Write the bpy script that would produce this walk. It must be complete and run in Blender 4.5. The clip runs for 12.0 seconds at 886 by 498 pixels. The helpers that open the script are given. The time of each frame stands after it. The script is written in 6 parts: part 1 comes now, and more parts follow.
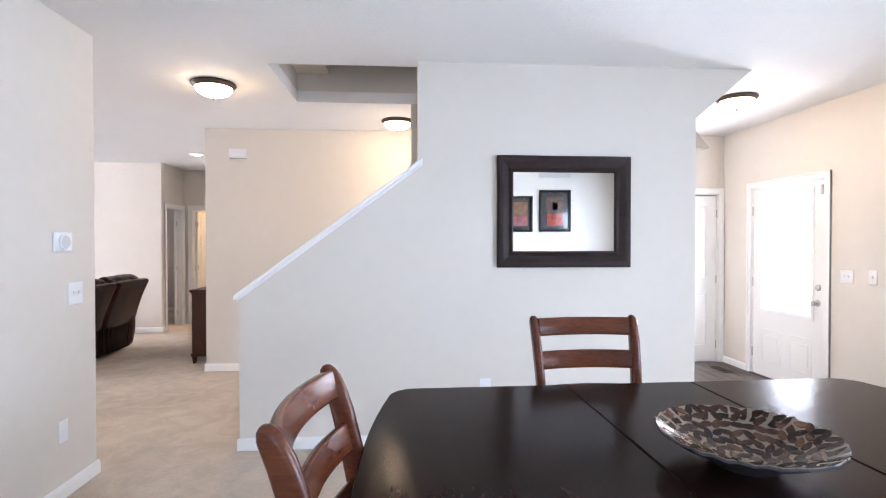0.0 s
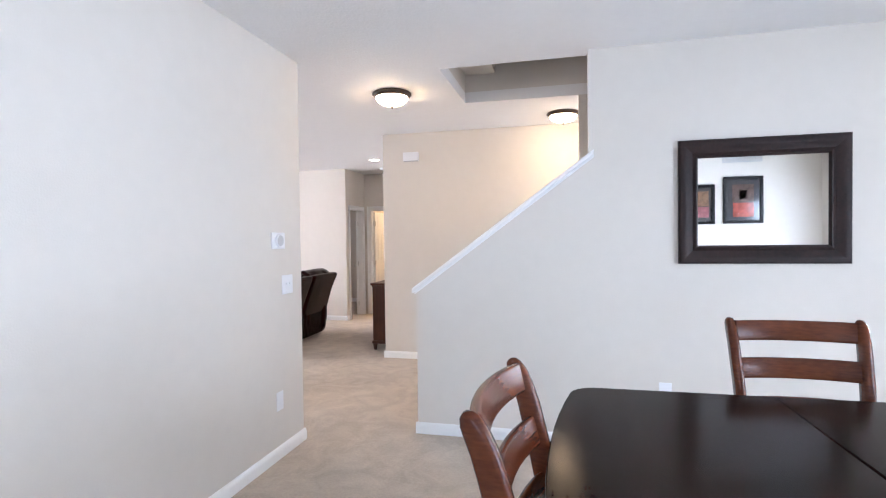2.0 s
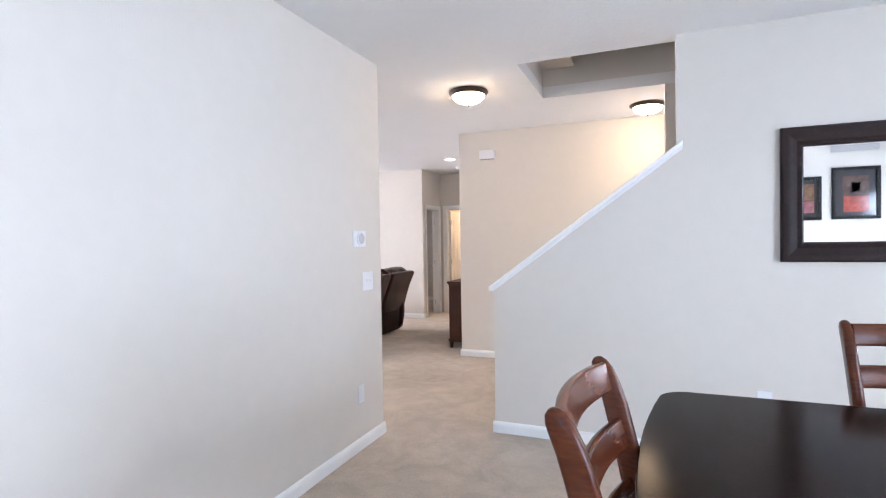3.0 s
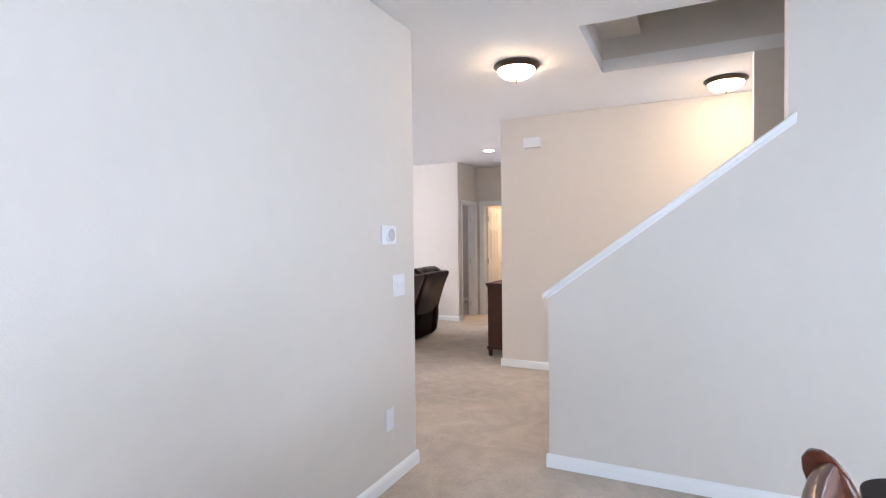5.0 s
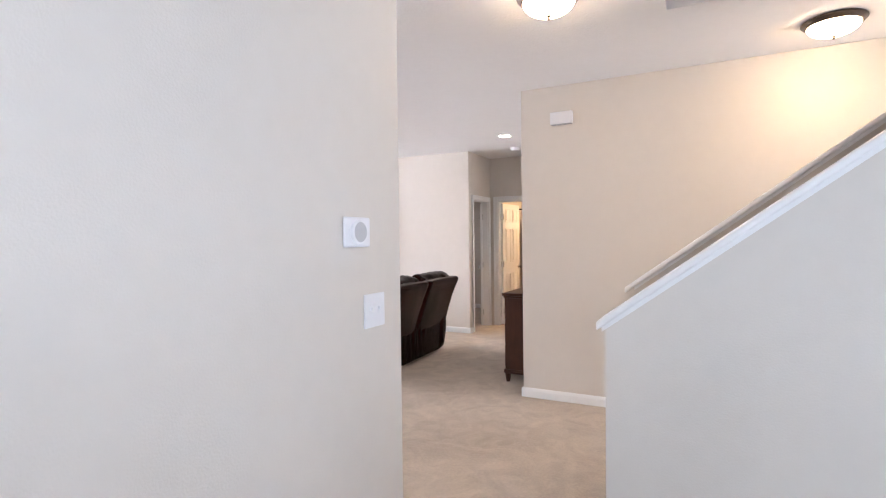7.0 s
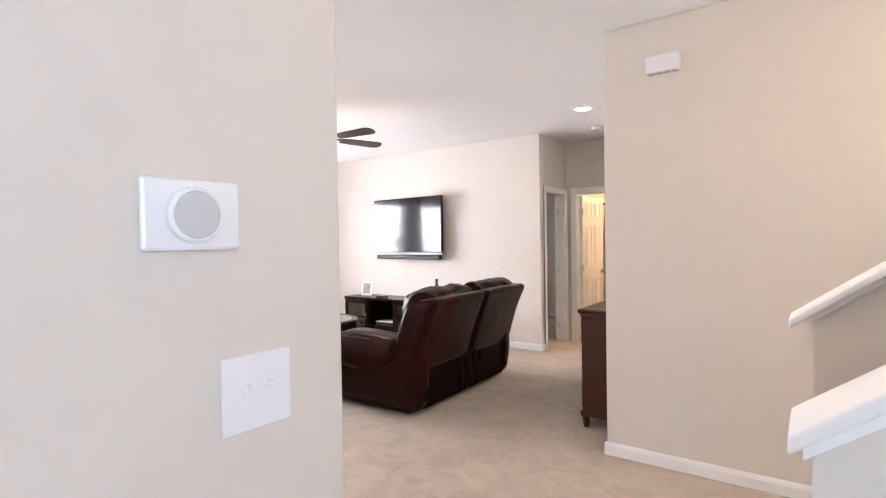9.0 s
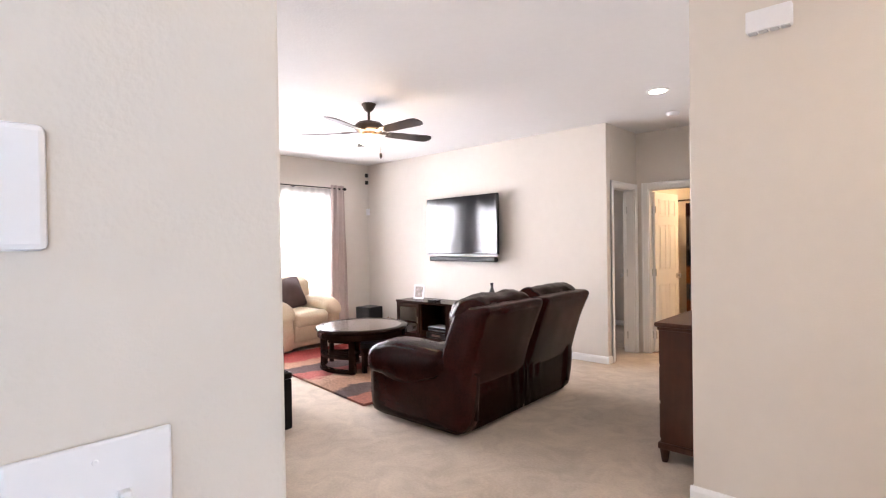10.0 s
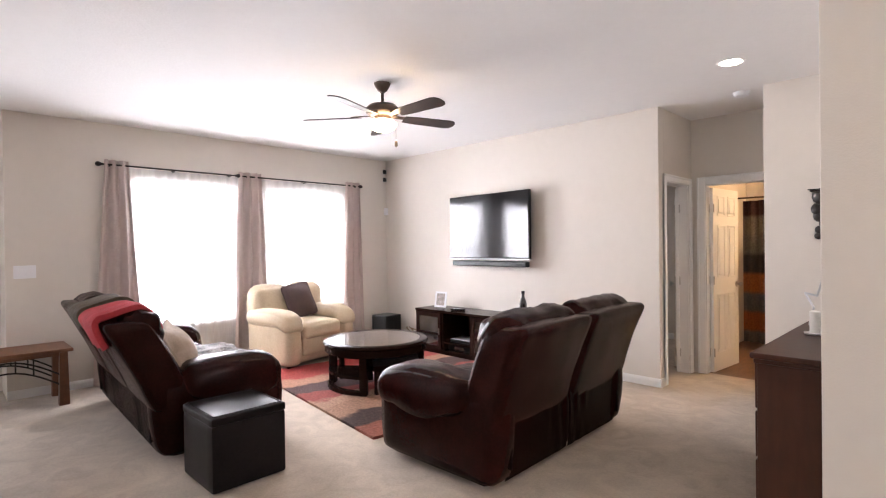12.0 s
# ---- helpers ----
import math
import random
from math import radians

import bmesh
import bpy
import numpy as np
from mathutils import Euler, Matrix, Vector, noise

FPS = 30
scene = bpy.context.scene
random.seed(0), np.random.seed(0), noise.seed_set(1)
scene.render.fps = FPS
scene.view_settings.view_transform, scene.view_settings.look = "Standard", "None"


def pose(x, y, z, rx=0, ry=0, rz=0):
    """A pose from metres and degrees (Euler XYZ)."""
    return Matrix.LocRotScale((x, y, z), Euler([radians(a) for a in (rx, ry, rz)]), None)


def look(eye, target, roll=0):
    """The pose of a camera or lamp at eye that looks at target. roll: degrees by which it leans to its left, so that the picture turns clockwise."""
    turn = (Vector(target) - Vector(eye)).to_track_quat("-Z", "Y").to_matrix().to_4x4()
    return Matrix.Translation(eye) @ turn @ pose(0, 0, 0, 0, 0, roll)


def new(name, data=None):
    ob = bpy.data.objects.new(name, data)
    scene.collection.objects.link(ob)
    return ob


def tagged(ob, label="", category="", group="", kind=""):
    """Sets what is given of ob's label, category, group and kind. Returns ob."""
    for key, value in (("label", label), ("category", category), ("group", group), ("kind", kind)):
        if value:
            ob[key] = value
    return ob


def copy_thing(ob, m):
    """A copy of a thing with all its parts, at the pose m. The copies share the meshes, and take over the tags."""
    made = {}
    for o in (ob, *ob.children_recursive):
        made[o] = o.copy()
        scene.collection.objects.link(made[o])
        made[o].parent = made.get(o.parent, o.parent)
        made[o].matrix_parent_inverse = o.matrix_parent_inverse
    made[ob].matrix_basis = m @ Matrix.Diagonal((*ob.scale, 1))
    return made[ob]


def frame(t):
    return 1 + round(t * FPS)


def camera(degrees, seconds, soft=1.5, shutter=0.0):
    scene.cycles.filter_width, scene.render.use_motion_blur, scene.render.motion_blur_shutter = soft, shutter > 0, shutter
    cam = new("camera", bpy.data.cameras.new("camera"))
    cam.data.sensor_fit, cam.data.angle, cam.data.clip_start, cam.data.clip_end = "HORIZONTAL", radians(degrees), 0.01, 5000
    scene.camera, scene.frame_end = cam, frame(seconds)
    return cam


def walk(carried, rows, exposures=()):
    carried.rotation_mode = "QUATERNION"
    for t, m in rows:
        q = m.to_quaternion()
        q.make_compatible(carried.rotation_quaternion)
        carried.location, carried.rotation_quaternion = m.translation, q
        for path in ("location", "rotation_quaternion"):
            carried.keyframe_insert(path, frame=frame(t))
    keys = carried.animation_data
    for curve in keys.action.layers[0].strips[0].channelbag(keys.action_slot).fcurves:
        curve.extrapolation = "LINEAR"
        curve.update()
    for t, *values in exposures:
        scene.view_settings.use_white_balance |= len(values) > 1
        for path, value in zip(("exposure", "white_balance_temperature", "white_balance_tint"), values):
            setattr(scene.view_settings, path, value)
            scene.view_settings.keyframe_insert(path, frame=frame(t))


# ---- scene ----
cam = camera(82.0, 12.0, soft=1.15)
PATH = [
    (0, (-0.471, 1.415, 1.455), (-0.326, 3.41, 1.429), -0.0),
    (0.5, (-0.482, 1.413, 1.455), (-0.465, 3.413, 1.425), -0.2),
    (1, (-0.498, 1.406, 1.456), (-0.633, 3.401, 1.422), -0.3),
    (1.5, (-0.523, 1.399, 1.451), (-0.824, 3.376, 1.416), -0.5),
    (2, (-0.54, 1.4, 1.455), (-1.01, 3.344, 1.416), -0.7),
    (2.5, (-0.559, 1.401, 1.449), (-1.181, 3.301, 1.41), -0.8),
    (3, (-0.559, 1.407, 1.44), (-1.308, 3.261, 1.404), -0.9),
    (3.5, (-0.553, 1.427, 1.433), (-1.383, 3.247, 1.396), -0.9),
    (5.5, (-0.978, 2.149, 1.435), (-1.846, 3.95, 1.392), -0.6),
    (6, (-1.072, 2.373, 1.435), (-1.95, 4.169, 1.393), -0.6),
    (6.5, (-1.184, 2.647, 1.428), (-2.077, 4.436, 1.397), -0.7),
    (7, (-1.281, 2.926, 1.428), (-2.187, 4.709, 1.389), -0.7),
    (8.8, (-1.6, 3.933, 1.412), (-2.737, 5.578, 1.381), -0.8),
    (9, (-1.628, 4.035, 1.411), (-2.803, 5.653, 1.379), -0.9),
    (9.5, (-1.723, 4.248, 1.399), (-2.986, 5.798, 1.373), -0.7),
    (10, (-1.847, 4.433, 1.403), (-3.204, 5.902, 1.381), -0.9),
    (10.5, (-1.971, 4.592, 1.393), (-3.361, 6.029, 1.375), -1.0),
    (11, (-2.104, 4.752, 1.409), (-3.503, 6.181, 1.392), -0.8),
    (11.5, (-2.204, 4.865, 1.404), (-3.618, 6.28, 1.387), -0.8),
    (12, (-2.352, 4.953, 1.411), (-3.774, 6.359, 1.398), -0.7),
]
EXPOSURES = [(0.0, -0.12, 5970, 16), (3.5, -0.15, 5890, 15.5), (6.0, -0.24, 5960, 16.5), (7.0, -0.24, 6080, 17), (9.5, -0.12, 6310, 18), (10.5, -0.13, 6370, 17.5), (12.0, -0.37, 6330, 17.5)]
walk(cam, [(t, look(eye, target, roll)) for t, eye, target, roll in PATH], EXPOSURES)

# ---- world and light ----
world = bpy.data.worlds.new("world")
scene.world = world
world.use_nodes = True
wn = world.node_tree
sky = wn.nodes.new("ShaderNodeTexSky")
sky.sky_type, sky.sun_disc = "NISHITA", False
sky.sun_elevation, sky.sun_rotation = radians(50), radians(60)
wn.links.new(sky.outputs[0], wn.nodes["Background"].inputs[0])
wn.nodes["Background"].inputs[1].default_value = 0.12

sun = new("sun", bpy.data.lights.new("sun", "SUN"))
sun.data.energy, sun.data.angle, sun.data.color = 1.0, radians(15), (1.0, 0.96, 0.9)
sun.matrix_world = look((20, -25, 30), (0, 3, 0))


def window_light(name, loc, target, w, h, power, color):
    data = bpy.data.lights.new(name, "AREA")
    data.shape, data.size, data.size_y, data.energy, data.color = "RECTANGLE", w, h, power, color
    ob = new(name, data)
    ob.matrix_world = look(loc, target)
    return ob


DAY = (0.71, 0.855, 1.0)
window_light("window_light", (3.60, 1.5, 1.33), (0, 1.5, 0.1), 2.5, 1.75, 215, DAY)
# fill light through the added back window, which stays out of view
window_light("window_light", (-0.6, -0.76, 1.33), (-0.6, 3, 0.1), 1.7, 1.75, 38, DAY)
window_light("window_light", (3.56, 6.33, 1.35), (0, 6.33, 1.35), 0.75, 1.25, 120, (0.93, 0.96, 1.0))
window_light("window_light", (-8.95, 7.03, 1.35), (0, 7.03, -0.9), 1.2, 1.7, 370, (0.97, 0.98, 1.0))
window_light("window_light", (-8.95, 8.54, 1.35), (0, 8.54, -0.9), 1.2, 1.7, 370, (0.97, 0.98, 1.0))

# fill light for the living room carpet, through an added, unseen patio door
window_light("window_light", (-9.42, 3.0, 1.15), (0, 3.0, -0.6), 1.9, 1.9, 140, (0.95, 0.97, 1.0))
# warm fill for the side room, from a window added out of view
window_light("window_light", (-6.72, 11.6, 1.45), (0, 11.6, 1.45), 0.9, 1.2, 4, (1.0, 0.86, 0.72))


# ---- materials ----
def srgb(r, g, b):
    return tuple((c / 12.92 if c <= 0.04045 else ((c + 0.055) / 1.055) ** 2.4) for c in (r, g, b)) + (1,)


def material(name, color, rough=0.5, metal=0.0, vary=0.06, scale=6.0, bump=0.0, bump_scale=80.0, second=None,
             coat=0.0, stretch=(1, 1, 1), island=0.0, spec=0.5):
    """Principled paint with colour that varies at two scales, and fine relief."""
    m = bpy.data.materials.new(name)
    m.use_nodes = True
    nt = m.node_tree
    b = nt.nodes["Principled BSDF"]
    b.inputs["Roughness"].default_value, b.inputs["Metallic"].default_value = rough, metal
    b.inputs["Coat Weight"].default_value = coat
    b.inputs["Coat Roughness"].default_value = 0.08
    b.inputs["Specular IOR Level"].default_value = spec
    tc = nt.nodes.new("ShaderNodeTexCoord")
    mp = nt.nodes.new("ShaderNodeMapping")
    mp.inputs["Scale"].default_value = stretch
    nt.links.new(tc.outputs["Object"], mp.inputs[0])
    big, small = nt.nodes.new("ShaderNodeTexNoise"), nt.nodes.new("ShaderNodeTexNoise")
    big.inputs["Scale"].default_value, small.inputs["Scale"].default_value = scale, scale * 9
    big.inputs["Detail"].default_value, small.inputs["Detail"].default_value = 4, 5
    add = nt.nodes.new("ShaderNodeMath")
    add.operation = "ADD"
    for n, i in ((big, 0), (small, 1)):
        nt.links.new(mp.outputs[0], n.inputs["Vector"])
        nt.links.new(n.outputs[0], add.inputs[i])
    ramp = nt.nodes.new("ShaderNodeMapRange")
    ramp.inputs[1].default_value, ramp.inputs[2].default_value = 0.75, 1.25
    nt.links.new(add.outputs[0], ramp.inputs[0])
    mix = nt.nodes.new("ShaderNodeMix")
    mix.data_type = "RGBA"
    other = second or tuple(c * (1 - vary * 2.2) for c in color[:3]) + (1,)
    mix.inputs[6].default_value, mix.inputs[7].default_value = color, other
    nt.links.new(ramp.outputs[0], mix.inputs[0])
    out = mix.outputs[2]
    if island:
        info = nt.nodes.new("ShaderNodeObjectInfo")
        hsv = nt.nodes.new("ShaderNodeHueSaturation")
        mr = nt.nodes.new("ShaderNodeMapRange")
        mr.inputs[3].default_value, mr.inputs[4].default_value = 1 - island, 1 + island
        nt.links.new(info.outputs["Random"], mr.inputs[0])
        nt.links.new(mr.outputs[0], hsv.inputs["Value"])
        nt.links.new(out, hsv.inputs["Color"])
        out = hsv.outputs[0]
    nt.links.new(out, b.inputs["Base Color"])
    if bump:
        tex, bp = nt.nodes.new("ShaderNodeTexNoise"), nt.nodes.new("ShaderNodeBump")
        tex.inputs["Scale"].default_value, tex.inputs["Detail"].default_value = bump_scale, 6
        nt.links.new(mp.outputs[0], tex.inputs["Vector"])
        bp.inputs["Strength"].default_value, bp.inputs["Distance"].default_value = bump, 0.01
        nt.links.new(tex.outputs[0], bp.inputs["Height"])
        nt.links.new(bp.outputs[0], b.inputs["Normal"])
    return m


def glowing(name, color, strength):
    m = bpy.data.materials.new(name)
    m.use_nodes = True
    b = m.node_tree.nodes["Principled BSDF"]
    b.inputs["Base Color"].default_value = color
    b.inputs["Roughness"].default_value = 0.35
    b.inputs["Emission Color"].default_value, b.inputs["Emission Strength"].default_value = color, strength
    return m


PAINT = material("wall_paint", (0.675, 0.626, 0.566, 1), 0.75, vary=0.012, scale=1.3, bump=0.12, bump_scale=140)
CEILING = material("ceiling_paint", (0.80, 0.79, 0.78, 1), 0.9, vary=0.01, scale=2, bump=0.25, bump_scale=60)
TRIM = material("trim_paint", (0.82, 0.82, 0.81, 1), 0.35, vary=0.01, scale=5, bump=0.03, bump_scale=60)
DOOR_WHITE = material("door_paint", (0.80, 0.80, 0.79, 1), 0.38, vary=0.012, scale=4, bump=0.05, bump_scale=90)


def carpet_pile(name):
    """Cut pile: soft patches where feet have brushed it, tufts and fibres."""
    m = bpy.data.materials.new(name)
    m.use_nodes = True
    nt = m.node_tree
    b = nt.nodes["Principled BSDF"]
    b.inputs["Roughness"].default_value, b.inputs["Specular IOR Level"].default_value = 1.0, 0.08
    b.inputs["Sheen Weight"].default_value, b.inputs["Sheen Roughness"].default_value = 0.12, 0.6
    tc = nt.nodes.new("ShaderNodeTexCoord")
    col = None
    for scale, detail, low, high, lo, hi, warp in ((1.1, 3, 0.36, 0.66, 0.86, 1.06, 0.8), (4.2, 4, 0.35, 0.65, 0.90, 1.07, 1.6), (55.0, 3, 0.3, 0.7, 0.93, 1.06, 0.0), (260.0, 2, 0.25, 0.75, 0.86, 1.12, 0.0)):
        nz, mr = nt.nodes.new("ShaderNodeTexNoise"), nt.nodes.new("ShaderNodeMapRange")
        nz.inputs["Scale"].default_value, nz.inputs["Detail"].default_value, nz.inputs["Distortion"].default_value = scale, detail, warp
        for k, v in enumerate((low, high, lo, hi)):
            mr.inputs[k + 1].default_value = v
        nt.links.new(tc.outputs["Object"], nz.inputs["Vector"])
        nt.links.new(nz.outputs[0], mr.inputs[0])
        if col is None:
            col = mr.outputs[0]
        else:
            mul = nt.nodes.new("ShaderNodeMath")
            mul.operation = "MULTIPLY"
            nt.links.new(col, mul.inputs[0])
            nt.links.new(mr.outputs[0], mul.inputs[1])
            col = mul.outputs[0]
        last = nz
    hsv = nt.nodes.new("ShaderNodeHueSaturation")
    hsv.inputs["Color"].default_value = (0.53, 0.452, 0.37, 1)
    nt.links.new(col, hsv.inputs["Value"])
    nt.links.new(hsv.outputs[0], b.inputs["Base Color"])
    bp = nt.nodes.new("ShaderNodeBump")
    bp.inputs["Strength"].default_value, bp.inputs["Distance"].default_value = 0.35, 0.006
    nt.links.new(last.outputs[0], bp.inputs["Height"])
    nt.links.new(bp.outputs[0], b.inputs["Normal"])
    return m


CARPET = carpet_pile("carpet_pile")
PLANK = material("dark_plank", (0.075, 0.055, 0.042, 1), 0.4, vary=0.2, scale=5, bump=0.1, stretch=(6, 1, 1), island=0.25)
BATH_PLANK = material("bath_plank", (0.17, 0.085, 0.045, 1), 0.4, vary=0.2, scale=4, bump=0.1, stretch=(6, 1, 1), island=0.2)
PLASTIC = material("white_plastic", (0.80, 0.80, 0.82, 1), 0.3, vary=0.01)
BRONZE = material("oiled_bronze", (0.09, 0.062, 0.045, 1), 0.4, 0.6, vary=0.15, scale=12)
BATH_GLASS = glowing("bath_lamp_glass", (1.0, 0.66, 0.34, 1), 260.0)
LAMP_GLASS = glowing("lamp_glass", (1.0, 0.71, 0.40, 1), 66.0)
CAN_GLOW = glowing("can_glow", (1.0, 0.86, 0.66, 1), 60.0)
NICKEL = material("satin_nickel", (0.55, 0.54, 0.52, 1), 0.28, 1.0, vary=0.05, scale=20)
BLACK_METAL = material("black_metal", (0.025, 0.022, 0.02, 1), 0.4, 0.5, vary=0.1)


def clear_glass(name):
    m = bpy.data.materials.new(name)
    m.use_nodes = True
    b = m.node_tree.nodes["Principled BSDF"]
    b.inputs["Transmission Weight"].default_value, b.inputs["Roughness"].default_value = 1.0, 0.02
    b.inputs["IOR"].default_value = 1.15
    return m


DAYLIGHT = glowing("overcast_glow", (0.95, 0.97, 1.0, 1), 4.0)
GLASS = clear_glass("window_glass")


# ---- mesh helpers ----
def box(bm, x0, x1, y0, y1, z0, z1, bevel=0.0, seg=2):
    m = Matrix.Translation(((x0 + x1) / 2, (y0 + y1) / 2, (z0 + z1) / 2)) @ Matrix.Diagonal((abs(x1 - x0), abs(y1 - y0), abs(z1 - z0), 1))
    made = bmesh.ops.create_cube(bm, size=1, matrix=m)
    if bevel:
        edges = {e for v in made["verts"] for e in v.link_edges}
        bmesh.ops.bevel(bm, geom=list(edges), offset=bevel, segments=seg, profile=0.5, affect="EDGES")
    return bm


def boxes(*rows, bevel=0.0, seg=2):
    bm = bmesh.new()
    for r in rows:
        box(bm, *r, bevel=bevel, seg=seg)
    return bm


def prism(bm, points, axis, a, b):
    """A flat outline pushed along an axis from a to b."""
    def place(p, d):
        return {"x": (d, p[0], p[1]), "y": (p[0], d, p[1]), "z": (p[0], p[1], d)}[axis]
    lo = [bm.verts.new(place(p, a)) for p in points]
    hi = [bm.verts.new(place(p, b)) for p in points]
    bm.faces.new(lo)
    bm.faces.new(hi)
    n = len(points)
    for i in range(n):
        bm.faces.new((lo[i], lo[(i + 1) % n], hi[(i + 1) % n], hi[i]))
    bmesh.ops.recalc_face_normals(bm, faces=bm.faces[:])
    return bm


def lathe(bm, profile, seg=32, at=(0, 0, 0), turn=None):
    """A profile of (radius, height) spun round z."""
    rings = []
    m = Matrix.Translation(at) @ (turn or Matrix.Identity(4))
    for r, z in profile:
        rings.append([bm.verts.new(m @ Vector((r * math.cos(2 * math.pi * i / seg), r * math.sin(2 * math.pi * i / seg), z))) for i in range(seg)])
    for a, b in zip(rings, rings[1:]):
        for i in range(seg):
            bm.faces.new((a[i], a[(i + 1) % seg], b[(i + 1) % seg], b[i]))
    for ring in (rings[0], rings[-1]):
        bm.faces.new(ring)
    bmesh.ops.recalc_face_normals(bm, faces=bm.faces[:])
    return bm


def tube(bm, points, radius, seg=10):
    """A round bar through points; radius may be a list."""
    pts = [Vector(p) for p in points]
    rings = []
    for i, p in enumerate(pts):
        d = (pts[min(i + 1, len(pts) - 1)] - pts[max(i - 1, 0)]).normalized()
        side = d.cross(Vector((0, 0, 1)) if abs(d.z) < 0.9 else Vector((1, 0, 0))).normalized()
        up = side.cross(d)
        r = radius[i] if isinstance(radius, (list, tuple)) else radius
        rings.append([bm.verts.new(p + r * (math.cos(2 * math.pi * k / seg) * side + math.sin(2 * math.pi * k / seg) * up)) for k in range(seg)])
    for a, b in zip(rings, rings[1:]):
        for k in range(seg):
            bm.faces.new((a[k], a[(k + 1) % seg], b[(k + 1) % seg], b[k]))
    bm.faces.new(rings[0])
    bm.faces.new(rings[-1])
    bmesh.ops.recalc_face_normals(bm, faces=bm.faces[:])
    return bm


def soft(bm, size, at=(0, 0, 0), r=0.05, bulge=(0, 0, 0), n=10, turn=(0, 0, 0), wrinkle=0.0, seed=0, shear=None):
    """A padded block with rounded edges, swollen faces and creases. bulge: how far the x, y and z faces swell."""
    half = Vector(size) / 2
    made = bmesh.ops.create_grid(bm, x_segments=1, y_segments=1, size=1)
    bmesh.ops.delete(bm, geom=made["verts"], context="VERTS")
    m = Matrix.Translation(at) @ Euler([radians(a) for a in turn]).to_matrix().to_4x4()
    r = min(r, *half)
    grid = {}

    def vert(p):
        key = tuple(round(c, 5) for c in p)
        if key in grid:
            return grid[key]
        w = Vector([math.copysign(1 - (1 - abs(c)) ** 1.6, c) for c in p])
        q = Vector([w[i] * half[i] for i in range(3)])
        inner = Vector([max(-half[i] + r, min(half[i] - r, q[i])) for i in range(3)])
        d = q - inner
        pos = inner + d.normalized() * r if d.length > 1e-6 else q
        swell = Vector([w[i] * bulge[i] * (1 - w[(i + 1) % 3] ** 2) * (1 - w[(i + 2) % 3] ** 2) for i in range(3)])
        pos = pos + swell
        if wrinkle:
            f = noise.noise(pos * 7 + Vector((seed, 3 * seed, 0))) + 0.5 * noise.noise(pos * 19 + Vector((0, seed, 7)))
            pos = pos + (d.normalized() if d.length > 1e-6 else Vector((0, 0, 1))) * wrinkle * f
        if shear:
            pos = shear(pos)
        grid[key] = bm.verts.new(m @ pos)
        return grid[key]

    steps = [-1 + 2 * i / n for i in range(n + 1)]
    for axis in range(3):
        for sign in (-1, 1):
            for i in range(n):
                for j in range(n):
                    quad = []
                    for a, b in ((i, j), (i + 1, j), (i + 1, j + 1), (i, j + 1)):
                        p = [0, 0, 0]
                        p[axis], p[(axis + 1) % 3], p[(axis + 2) % 3] = sign, steps[a], steps[b]
                        quad.append(vert(p))
                    if sign < 0:
                        quad.reverse()
                    bm.faces.new(quad)
    return bm


def mesh_of(name, bm, mat, smooth=False):
    me = bpy.data.meshes.new(name)
    bm.to_mesh(me)
    bm.free()
    for m in (mat if isinstance(mat, (list, tuple)) else (mat,)):
        me.materials.append(m)
    if smooth:
        me.shade_smooth()
        me.set_sharp_from_angle(angle=radians(38))
    return me


def part(name, bm, mat, parent=None, label="", smooth=False, at=None):
    """Links a bmesh as one mesh object, under a thing or under a part."""
    ob = new(name, mesh_of(name, bm, mat, smooth))
    if parent is not None:
        ob.parent = parent
    if at is not None:
        ob.matrix_basis = at
    return tagged(ob, label)


def thing(name, label, category, m=None, group="", kind=""):
    """An Empty at the base of a thing, which holds its parts."""
    ob = new(name)
    ob.empty_display_size = 0.1
    if m is not None:
        ob.matrix_basis = m
    return tagged(ob, label, category, group, kind)


def structure(name, bm, mat, label, category="wall", smooth=False):
    return tagged(part(name, bm, mat, smooth=smooth), label, category, "", "structure")


# ---- the large structure ----
H = 2.74
T = 0.12
XW, XE = -8.65, 3.368          # inner faces of window wall and front wall
YN, YS = 9.938, -0.5           # television wall, dining back wall
HB = 10.80                     # back of the short bathroom hall
XL = -2.415                    # dining face of the partition
YT = 7.33                      # hall wall face
YM, YF = 5.05, 6.177           # stair walls, faces towards the dining room
OUT = 0.14

structure("floor", boxes((XW - T, XE + T, YS - T, HB + 0.06, -0.1, 0.0)), CARPET, "beige cut-pile carpet over the whole floor", "carpet")

structure("wall_dining_left", boxes((XL - T, XL, YS, 4.7595, 0, H), bevel=0.006), PAINT, "light greige painted partition wall")
BW = (-1.5, 0.3, 0.40, 2.20)    # unseen window added behind the walker for light: x from, x to, z from, z to
structure("wall_dining_back", boxes((XW - T, BW[0], YS - T, YS, 0, H), (BW[1], XE + T, YS - T, YS, 0, H), (BW[0], BW[1], YS - T, YS, 0, BW[2]), (BW[0], BW[1], YS - T, YS, BW[3], H)), PAINT, "light greige painted back wall")
DW = (0.15, 2.85, 0.40, 2.20)   # dining window: y from, y to, z from, z to
FD = (5.82, 6.82, 2.05)        # front door: y from, y to, top
structure("wall_front", boxes(
    (XE, XE + OUT, YS, DW[0], 0, H), (XE, XE + OUT, DW[0], DW[1], 0, DW[2]), (XE, XE + OUT, DW[0], DW[1], DW[3], H),
    (XE, XE + OUT, DW[1], FD[0], 0, H), (XE, XE + OUT, FD[0], FD[1], FD[2], H), (XE, XE + OUT, FD[1], YT + T, 0, H)),
    PAINT, "light greige painted front wall with the entrance")
CD = (2.44, 3.30, 2.045)       # closet door: x from, x to, top
